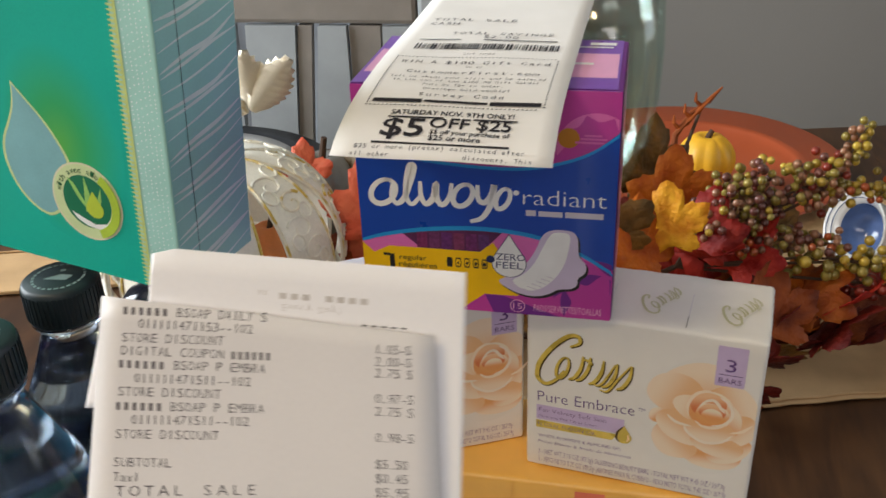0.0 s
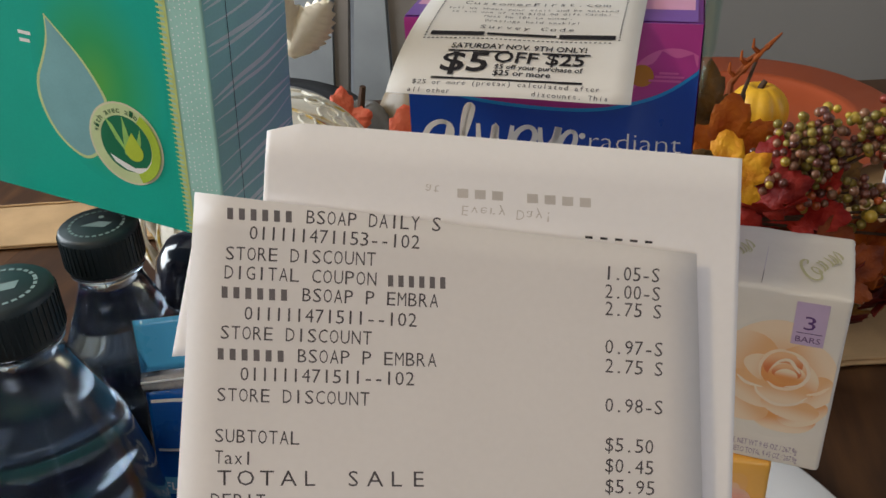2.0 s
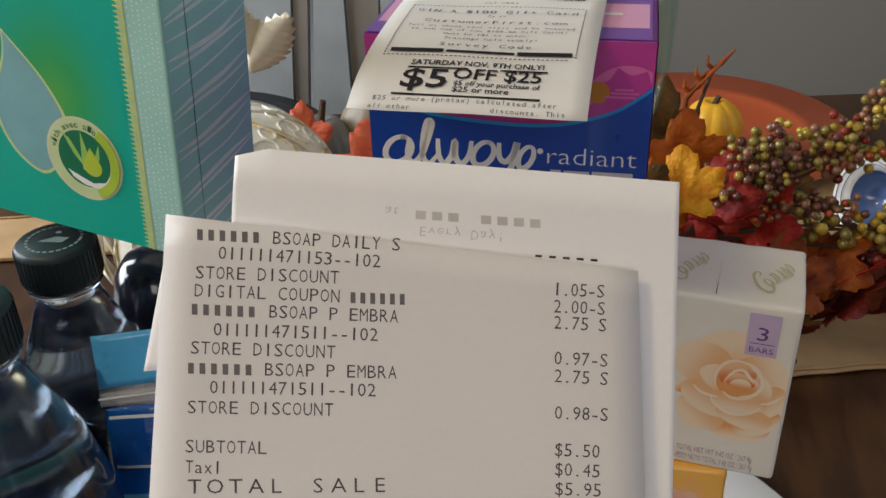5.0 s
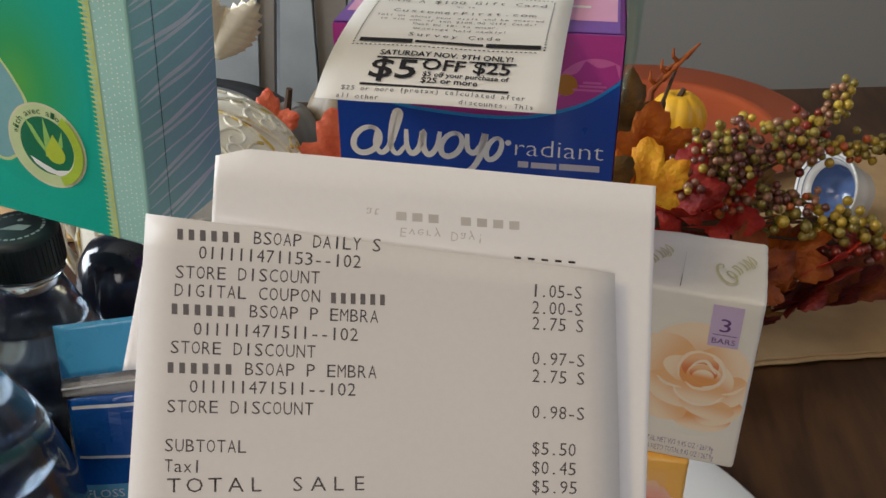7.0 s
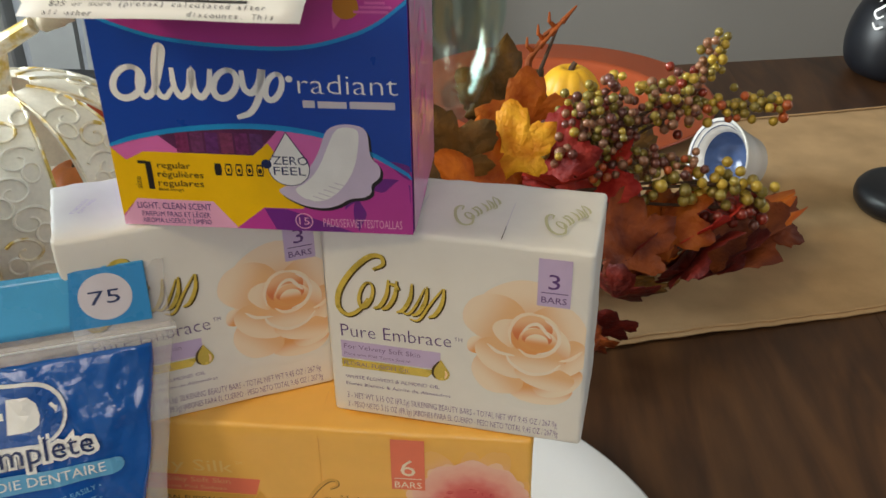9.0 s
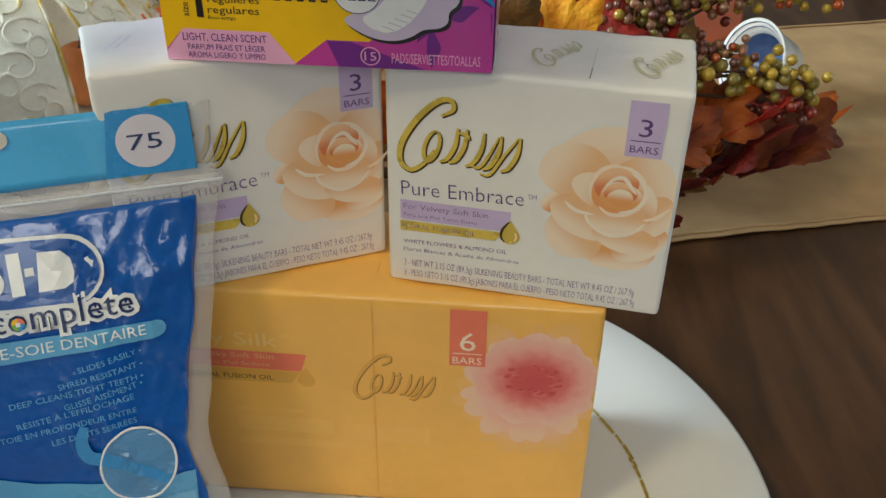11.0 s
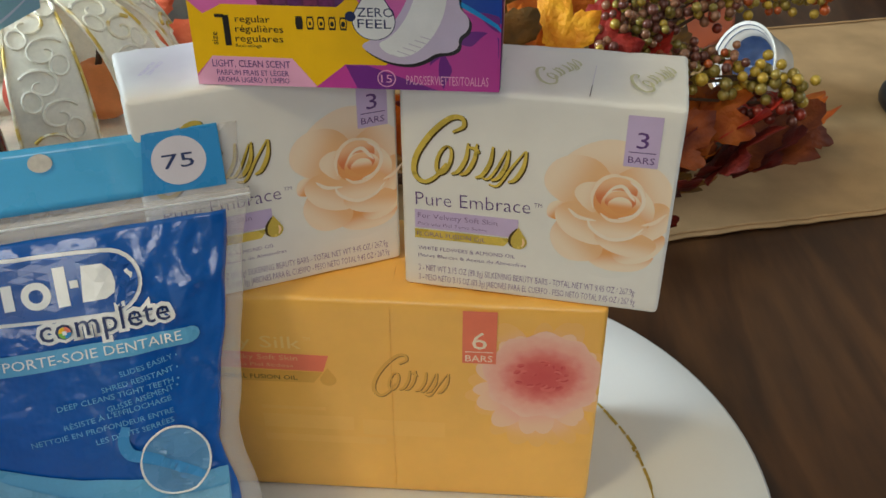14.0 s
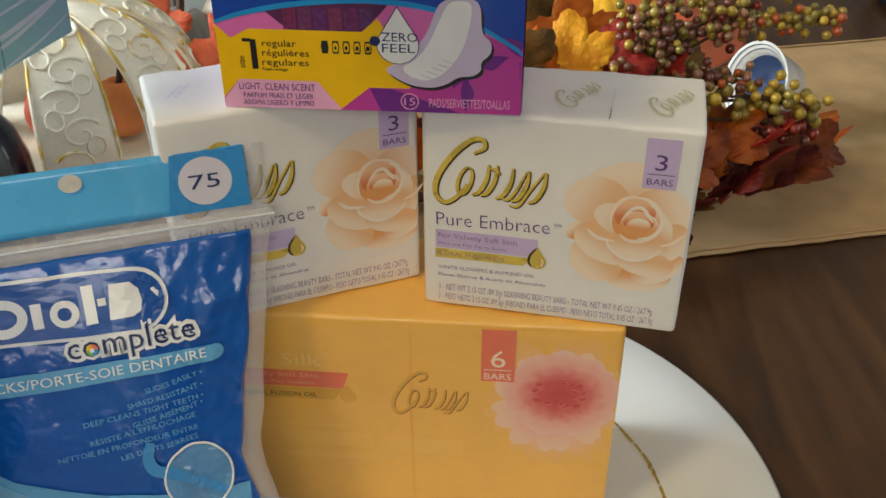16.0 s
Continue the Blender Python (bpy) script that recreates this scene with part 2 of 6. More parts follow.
def fixed_pitch(lines, lift=0.0, thin=0.012):
    """Till printing: the same tuples as words(), every character in a cell of equal width; joined into one mesh."""
    out = bmesh.new()
    for text, u, v, h, w, *more in lines:
        turn, flip = (more[0] if more else 0.0), (-1 if len(more) > 1 else 1)
        cell = w / len(text)
        for k, ch in enumerate(text):
            if ch == " ":
                continue
            if (ch, thin) not in GLYPH:
                c = bpy.data.curves.new("glyph", "FONT")
                c.body, c.size, c.offset, c.resolution_u = ch, 1.0, -thin, 2
                ob = bpy.data.objects.new("glyph", c)
                GLYPH[(ch, thin)] = bpy.data.meshes.new_from_object(ob)
                bpy.data.objects.remove(ob), bpy.data.curves.remove(c)
            me = GLYPH[(ch, thin)].copy()
            xs = [q.co.x for q in me.vertices]
            wide, mid = max(xs) - min(xs), (max(xs) + min(xs)) / 2
            sx = min(h / 0.7 * 1.15, cell * 0.80 / max(wide, 0.05))
            me.transform(Matrix.Translation((u, v, lift)) @ Matrix.Rotation(radians(turn), 4, "Z") @ Matrix.Translation((cell * (k + 0.5), 0, 0)) @ Matrix.Diagonal((sx, flip * h / 0.7, 1, 1)) @ Matrix.Translation((-mid, 0, 0)))
            out.from_mesh(me)
            bpy.data.meshes.remove(me)
    return out


# ---------------------------------------------------------------- room
tagged(part("wall_north", box(-1.9, 1.75, -0.75, 2.2, 1.87, 1.7), M["wall"]), "plain grey painted room wall", "wall", kind="structure")
# the other walls: window openings west and east, the south opening added for the fill
west, east, south = (-1.9, -1.78, -0.35, 0.75), (2.2, 2.32, -0.2, 0.9), (-1.92, -1.8, -0.55, 0.65)
for name, (x0, x1, y0, y1) in (("wall_west", west), ("wall_east", east), ("wall_south", south)):
    side = bmesh.new()
    if name == "wall_south":
        blocks = (((-1.78, x0, -0.75), (y0, x1, 1.7)), ((y1, x0, -0.75), (2.2, x1, 1.7)), ((y0, x0, -0.75), (y1, x1, 0.70)), ((y0, x0, 1.40), (y1, x1, 1.7)))
    else:
        blocks = (((x0, -1.92, -0.75), (x1, y0, 1.7)), ((x0, y1, -0.75), (x1, 1.87, 1.7)), ((x0, y0, -0.75), (x1, y1, 0.15)), ((x0, y0, 1.35), (x1, y1, 1.7)))
    for a, b in blocks:
        t = box(*a, *b)
        me = bpy.data.meshes.new("t")
        t.to_mesh(me), t.free()
        side.from_mesh(me)
        bpy.data.meshes.remove(me)
    tagged(part(name, side, M["wall"]), "plain grey painted wall with an opening for light", "wall", kind="structure")
tagged(part("floor", box(-1.9, -1.92, -0.87, 2.32, 1.87, -0.75), M["floor"]), "brown wooden floor", "floor", kind="structure")
tagged(part("ceiling", box(-1.9, -1.92, 1.7, 2.32, 1.87, 1.82), M["ceiling"]), "white painted ceiling", "ceiling", kind="structure")


def curtain(x0, x1, y, seed):
    t = thing("curtain", pose(0, 0, 0), "grey cloth curtain hanging in vertical folds at the wall", "curtain", "curtains")
    n = 90

    def f(u, v):
        x = x0 + (x1 - x0) * u
        fold = 0.028 * math.sin(u * (x1 - x0) * 62 + seed) + 0.012 * math.sin(u * 41 + seed * 2)
        return (x, y + fold * (0.6 + 0.4 * v), -0.7 + 2.3 * v)

    part("cloth", thicken(grid(n, 10, f), 0.003), M["curtain"], t, smooth=True)
    part("rod", tube([(x0 - 0.05, y, 1.6), (x1 + 0.05, y, 1.6)], 0.012), M["cap"], t)
    return t


curtain(-1.5, -0.12, 1.62, 0.4)

# ---------------------------------------------------------------- table
table = thing("dining_table", pose(0, 0, -0.75), "dark stained wooden dining table with plank top", "table")
far_end = lambda x: min(0.717 + 0.2 * x, 0.92 + 0.75 * x)


def plank(x0, x1):
    """A board with its far end cut along the table's clipped corner, upper edges eased."""
    bm = bmesh.new()
    top = [(x0, -0.95), (x1, -0.95)] + [(x1 + (x0 - x1) * k / 4, far_end(x1 + (x0 - x1) * k / 4)) for k in range(5)]
    rings = []
    for z, inset in ((0.71, 0.0), (0.7498, 0.0), (0.75, 0.0001)):
        cx, cy = (x0 + x1) / 2, 0.0
        rings.append([bm.verts.new((x + (inset if x < cx else -inset), y + (inset if y < cy else -inset), z)) for x, y in top])
    n = len(top)
    for u, w in zip(rings, rings[1:]):
        for k in range(n):
            j = (k + 1) % n
            bm.faces.new((u[k], u[j], w[j], w[k]))
    bm.faces.new(rings[0][::-1]), bm.faces.new(rings[-1])
    return bm


for k in range(8):
    part("tabletop_plank", plank(-1.07 + k * 0.28 + 0.00005, -1.07 + k * 0.28 + 0.27995), M["wood"], table)
part("apron", box(-0.5, -0.85, 0.61, 0.93, 0.35, 0.708, 0.004), M["wood"], table)
for x, y in ((-0.88, -0.88), (0.9, -0.88), (-0.75, 0.20), (0.9, 0.76)):
    part("leg", box(x - 0.04, y - 0.04, 0.0, x + 0.04, y + 0.04, 0.608, 0.006), M["wood"], table)

# runner across the table, turned a little
RUN = pose(0.154, 0.207, 0.0, 0, 0, 15.5)


def runner_at(u, v):
    x = -1.0 + 1.75 * u
    fold = min(max((-0.32 - x) / 0.09, 0.0), 1.0)
    front = 0.252 * fold * fold * (3 - 2 * fold)
    y = front + (0.335 - front) * v
    edge = 0.004 * noise.noise(Vector((x * 9, v * 2, 3.3))) + 0.0015 * noise.noise(Vector((x * 60, v, 1.7)))
    lift = 0.0022 + 0.0016 * noise.noise(Vector((x * 7, y * 7, 0.4))) + 0.001
    return (x, y + edge, lift)


runner = thing("table_runner", RUN, "tan burlap table runner, one end folded narrow, on the dark table", "table runner")
part("cloth", thicken(grid(160, 30, runner_at), 0.0012), M["burlap"], runner, smooth=True)
for v in (0.012, 0.988):
    seam = [(x, y, z + 0.0012) for x, y, z in (runner_at(k / 160, v) for k in range(161))]
    part("hem", tube(seam, 0.0011, 6), M["burlap"], runner, "rolled burlap hem")

# ---------------------------------------------------------------- plate with the stack of packs
plate = thing("dinner_plate", pose(0.0066, -0.017, 0.0005), "white china dinner plate with a worn gold ring", "plate")
prof = [(0.0, 0.002), (0.07, 0.002), (0.076, 0.0), (0.084, 0.0), (0.088, 0.003), (0.11, 0.007), (0.14, 0.0125), (0.156, 0.0155), (0.1576, 0.0168), (0.156, 0.0176), (0.135, 0.0146), (0.115, 0.0104), (0.106, 0.0074), (0.098, 0.0060), (0.0, 0.0056)]
part("dish", lathe(prof, 96), M["china"], plate, smooth=True)
ring_rnd = random.Random(2)
a_ = 0.0
dashes = bmesh.new()
while a_ < 6.27:
    b_ = min(a_ + ring_rnd.uniform(0.012, 0.07), 6.28)
    r0, n_ = 0.1064 + ring_rnd.uniform(-0.0005, 0.0005), 4
    ring_wide = ring_rnd.uniform(0.0007, 0.0016)
    rim_ = [[dashes.verts.new((r * math.cos(a_ + (b_ - a_) * k / n_), r * math.sin(a_ + (b_ - a_) * k / n_), z)) for k in range(n_ + 1)] for r, z in ((r0, 0.0083), (r0 + ring_wide, 0.0083 + 0.45 * ring_wide))]
    for k in range(n_):
        dashes.faces.new((rim_[0][k], rim_[0][k + 1], rim_[1][k + 1], rim_[1][k]))
    a_ = b_ + ring_rnd.uniform(-0.02, 0.012)
part("gold_ring", dashes, M["gilt"], plate, "worn broken gold ring")


def soft_print(name, base, stops, su, sv, wob=0.25, petals=0, amp=0.0):
    """A printed blossom: colours by distance from the print's origin, with a ragged, petalled rim."""
    m = bpy.data.materials.new(name)
    m.use_nodes = True
    n, l = m.node_tree.nodes, m.node_tree.links
    p = n["Principled BSDF"]
    p.inputs["Roughness"].default_value, p.inputs["Coat Weight"].default_value = 0.34, 0.25
    tc, mp, ln = n.new("ShaderNodeTexCoord"), n.new("ShaderNodeMapping"), n.new("ShaderNodeVectorMath")
    mp.inputs["Scale"].default_value = (1 / su, 1 / sv, 1)
    ln.operation = "LENGTH"
    l.new(tc.outputs["Object"], mp.inputs["Vector"]), l.new(mp.outputs[0], ln.inputs[0])
    nz = n.new("ShaderNodeTexNoise")
    nz.inputs["Scale"].default_value, nz.inputs["Detail"].default_value = 3.4, 2
    l.new(mp.outputs[0], nz.inputs["Vector"])
    ma = n.new("ShaderNodeMath")
    ma.operation = "MULTIPLY_ADD"
    ma.inputs[1].default_value = wob
    l.new(nz.outputs[0], ma.inputs[0]), l.new(ln.outputs["Value"], ma.inputs[2])
    out = ma.outputs[0]
    if petals:
        sp, at, mu, si, ad = n.new("ShaderNodeSeparateXYZ"), n.new("ShaderNodeMath"), n.new("ShaderNodeMath"), n.new("ShaderNodeMath"), n.new("ShaderNodeMath")
        at.operation, mu.operation, si.operation, ad.operation = "ARCTAN2", "MULTIPLY", "SINE", "MULTIPLY_ADD"
        mu.inputs[1].default_value, ad.inputs[1].default_value = petals, amp
        l.new(mp.outputs[0], sp.inputs[0]), l.new(sp.outputs["Y"], at.inputs[0]), l.new(sp.outputs["X"], at.inputs[1])
        l.new(at.outputs[0], mu.inputs[0]), l.new(mu.outputs[0], si.inputs[0]), l.new(si.outputs[0], ad.inputs[0]), l.new(out, ad.inputs[2])
        out = ad.outputs[0]
    ramp = n.new("ShaderNodeValToRGB")
    e = ramp.color_ramp.elements
    far = stops[-1][0]
    stops = [(a / far, c) for a, c in stops]
    e[0].position, e[0].color = stops[0]
    e[1].position, e[1].color = stops[-1]
    fit = n.new("ShaderNodeMath")
    fit.operation = "DIVIDE"
    fit.inputs[1].default_value = far
    l.new(out, fit.inputs[0])
    out = fit.outputs[0]
    for pos, c in stops[1:-1]:
        e.new(pos).color = c
    l.new(out, ramp.inputs[0]), l.new(ramp.outputs[0], p.inputs["Base Color"])
    return m


def ink(name, r, g, b, rough=0.34, metal=0.0, var=0.06):
    return mat(name, lin(r, g, b), rough, metal, var=var, scale=90, fine=1500, bump=0.02, coat=0.2)


INK = {
    "violet": ink("violet_ink", 96, 62, 128), "lavender": ink("lavender_ink", 206, 186, 224), "goldleaf": ink("gold_foil", 228, 200, 92, 0.28, 0.2, 0.25),
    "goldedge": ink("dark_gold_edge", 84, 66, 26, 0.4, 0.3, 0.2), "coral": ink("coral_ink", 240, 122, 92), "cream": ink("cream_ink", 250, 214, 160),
    "amber": ink("amber_ink", 196, 128, 34), "white": ink("white_ink", 246, 246, 246), "navy": ink("navy_ink", 24, 44, 96), "sky": ink("sky_ink", 20, 150, 220),
    "yellow": ink("yellow_ink", 248, 196, 20), "pink": ink("pink_ink", 240, 176, 214), "rose": ink("rose_ink", 224, 112, 186), "magenta": ink("magenta_ink", 196, 64, 160),
    "plum": ink("plum_ink", 116, 40, 140), "dusk": ink("dusk_ink", 92, 40, 84, 0.4, 0, 0.4), "grey": ink("grey_ink", 214, 208, 220), "lilac": ink("lilac_ink", 214, 200, 226),
    "peach0": ink("peach_ink_faint", 250, 234, 216), "peach1": ink("peach_ink_pale", 251, 228, 204), "peach3": ink("peach_ink_deep", 242, 180, 130),
    "mauve": ink("mauve_ink", 128, 98, 152), "faint": ink("faint_gold_ink", 200, 198, 160), "honey": ink("honey_ink", 232, 172, 74), "umber": ink("umber_ink", 158, 104, 34), "black": ink("black_print", 34, 34, 38), "lime": ink("lime_ink", 120, 186, 60), "till_bar": mat("till_bar_ink", lin(112, 107, 110), 0.6, var=0.2, scale=300, fine=4000, bump=0, spec=0.1),
}


def onto(parent, name, bm, material, lift, label="", face=FRONT):
    """A print on the front of a box, lifted off it by a hair."""
    return part(name, bm, material, parent, label, face @ Matrix.Translation((0, 0, lift)))


def smooth(pts, rounds=2):
    """Rounds off the corners of a closed outline."""
    for _ in range(rounds):
        pts = [q for (a, b), (c, d) in zip(pts, pts[1:] + pts[:1]) for q in ((0.75 * a + 0.25 * c, 0.75 * b + 0.25 * d), (0.25 * a + 0.75 * c, 0.25 * b + 0.75 * d))]
    return pts


mm = lambda pts: [(u * 0.001, v * 0.001) for u, v in pts]


def rect(u0, v0, u1, v1):
    return mm([(u0, v0), (u1, v0), (u1, v1), (u0, v1)])


def script_mark(u, v, w, h):
    """A flowing wordless script mark: a large open curl and a row of leaning loops."""
    q = lambda pts: [((u + a * w) * 0.001, (v + b * h) * 0.001) for a, b in pts]
    lines = [(q([(0.34, 0.80), (0.43, 0.90), (0.41, 1.02), (0.31, 0.99), (0.16, 0.74), (0.04, 0.40), (0.02, 0.12), (0.10, 0.00), (0.20, 0.10), (0.29, 0.32)]), 0.031)]

    def loop(x, y0, wide, tall):
        return [(x + wide * (0.5 + 0.52 * math.cos(radians(a)) + 0.30 * (math.sin(radians(a)) + 1)), y0 + tall * (0.5 + 0.5 * math.sin(radians(a)))) for a in range(70, 471, 25)]

    for x, y0, wide, tall in ((0.185, 0.16, 0.105, 0.42),):
        lines.append((q(loop(x, y0, wide, tall)), 0.022))
    for x, low in ((0.33, 0.16), (0.40, 0.16), (0.53, 0.14), (0.66, 0.12), (0.80, 0.12)):
        lines.append((q([(x, low), (x + 0.06, low + 0.06), (x + 0.12, low + 0.26), (x + 0.14, low + 0.50)]), 0.024))
    lines.append((q([(0.47, 0.60), (0.53, 0.58), (0.56, 0.52)]), 0.020))
    lines.append((q([(0.56, 0.18), (0.63, 0.14), (0.70, 0.30), (0.78, 0.60)]), 0.016))
    lines.append((q([(0.64, 0.06), (0.72, 0.06), (0.82, 0.34), (0.93, 0.62)]), 0.016))
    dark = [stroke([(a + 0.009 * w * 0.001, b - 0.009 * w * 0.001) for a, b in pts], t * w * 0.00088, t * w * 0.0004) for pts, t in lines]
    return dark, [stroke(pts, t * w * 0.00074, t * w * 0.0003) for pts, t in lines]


def drop_shape(u, v, r):
    return mm([(u, v + 1.9 * r)] + [(u + r * math.cos(radians(a)), v + r * math.sin(radians(a)) * 0.95) for a in range(25, -206, -14)])


WB = lin(240, 236, 232)
ROSE_BASE = soft_print("printed_rose", WB, [(0.0, lin(244, 196, 152)), (0.55, lin(248, 218, 188)), (0.8, lin(249, 230, 210)), (1.15, lin(238, 235, 230))], 0.0215, 0.0280, 0.3, 9, 0.05)
BLOOM = soft_print("printed_bloom", None, [(0.30, lin(212, 76, 78)), (0.66, lin(217, 86, 86)), (0.95, lin(231, 126, 118)), (1.28, lin(242, 172, 156)), (1.70, lin(246, 200, 180))], 0.0180, 0.0155, 0.42)
HEART = {"lip": ink("heart_lip_ink", 225, 106, 103), "fold": ink("heart_fold_ink", 206, 66, 70), "blush": ink("heart_blush_ink", 217, 86, 86)}


def petal_print(name, inner, outer):
    """A printed petal, one unit in radius: deep towards the flower's heart, pale at its lip."""
    m = bpy.data.materials.new(name)
    m.use_nodes = True
    n, l = m.node_tree.nodes, m.node_tree.links
    p = n["Principled BSDF"]
    p.inputs["Roughness"].default_value, p.inputs["Coat Weight"].default_value = 0.4, 0.1
    tc, sp = n.new("ShaderNodeTexCoord"), n.new("ShaderNodeSeparateXYZ")
    l.new(tc.outputs["Object"], sp.inputs[0])
    mr, mx = n.new("ShaderNodeMapRange"), n.new("ShaderNodeMix")
    mr.inputs["From Min"].default_value, mr.inputs["From Max"].default_value = -0.35, 0.75
    mr.interpolation_type = "SMOOTHSTEP"
    mx.data_type = "RGBA"
    mx.inputs["A"].default_value, mx.inputs["B"].default_value = inner, outer
    l.new(sp.outputs["Y"], mr.inputs["Value"]), l.new(mr.outputs[0], mx.inputs["Factor"]), l.new(mx.outputs["Result"], p.inputs["Base Color"])
    return m


BLOOM_PETAL = {"far": petal_print("bloom_far", lin(246, 192, 156), lin(248, 190, 108)), "mid": petal_print("bloom_mid", lin(244, 180, 162), lin(246, 202, 170))}
PETAL = {"outer": petal_print("petal_outer", lin(241, 192, 142), lin(249, 227, 202)), "middle": petal_print("petal_middle", lin(237, 168, 104), lin(249, 230, 206)), "inner": petal_print("petal_inner", lin(236, 164, 102), lin(250, 232, 208)),
         "core": petal_print("petal_core", lin(234, 148, 96), lin(250, 220, 186)), "heart": petal_print("petal_heart", lin(226, 130, 82), lin(246, 200, 156))}


def petal(u, v, a0, a1, r, t, squash=0.9, lim=101.6):
    """A crescent from angle a0 to a1."""
    n = 14
    o = [(u + r * math.cos(radians(a0 + (a1 - a0) * k / n)), v + squash * r * math.sin(radians(a0 + (a1 - a0) * k / n))) for k in range(n + 1)]
    i = [(u + (r - t * math.sin(math.pi * k / n)) * math.cos(radians(a0 + (a1 - a0) * k / n)), v + squash * (r - t * math.sin(math.pi * k / n)) * math.sin(radians(a0 + (a1 - a0) * k / n))) for k in range(n, -1, -1)]
    return mm([(min(max(a, 0.4), lim), max(b, 0.4)) for a, b in o + i[1:-1]])


def pack(name, m, w, d, h, material, label, category, wob, seed, bevel, group=""):
    t = thing(name, m, label, category, group)
    bm = box(0, 0, 0, w, d, h, bevel, 3, 5, wob, seed)
    for _ in range(2):
        bmesh.ops.subdivide_edges(bm, edges=[e for e in bm.edges if e.calc_length() > 0.0045], cuts=1, use_grid_fill=True)
    for v in bm.verts:
        away = min(max((v.co.y - 0.0008) / 0.004, 0), 1) * min(max(v.co.z / 0.01, 0), 1)
        away = max(away, 0.8 * min(max((v.co.z - h + 0.0022) / 0.0016, 0), 1))
        if v.co.y < 0.004:
            lip = 1 - min(max(v.co.z / 0.0022, 0), 1)
            v.co.z += 0.0007 * lip * max(noise.noise(Vector((v.co.x * 55, seed, 2.2))), 0)
        q = v.co + Vector((seed * 0.7, 0, 0))
        dent = 0.0006 * noise.noise(q * 70) + 0.0005 * (1 - 2 * abs(noise.noise(q * 130)))
        v.co += Vector((0.6 if v.co.x > w / 2 else -0.6, 0, 1.0)) * dent * away
    part("wrapper", bm, material, t, smooth=True)
    return t


def film_seams(t, w, d, h, count, material, front=True):
    """Fine raised folds of the film over the top and down the front between the bars."""
    for k in range(1, count):
        x = w * k / count
        pts = [(x, d, h + 0.0002), (x + 0.0006, d * 0.5, h + 0.0003), (x, 0.001, h + 0.0002), (x + 0.0003, -0.0003, h - 0.004), (x, -0.0003, h * 0.4), (x + 0.0004, -0.0003, 0.004)]
        part("film_fold", tube(pts if front else pts[:3], 0.00013, 6), material, t)


def thin_words(lines):
    return words(lines, 0.0, 0.014)


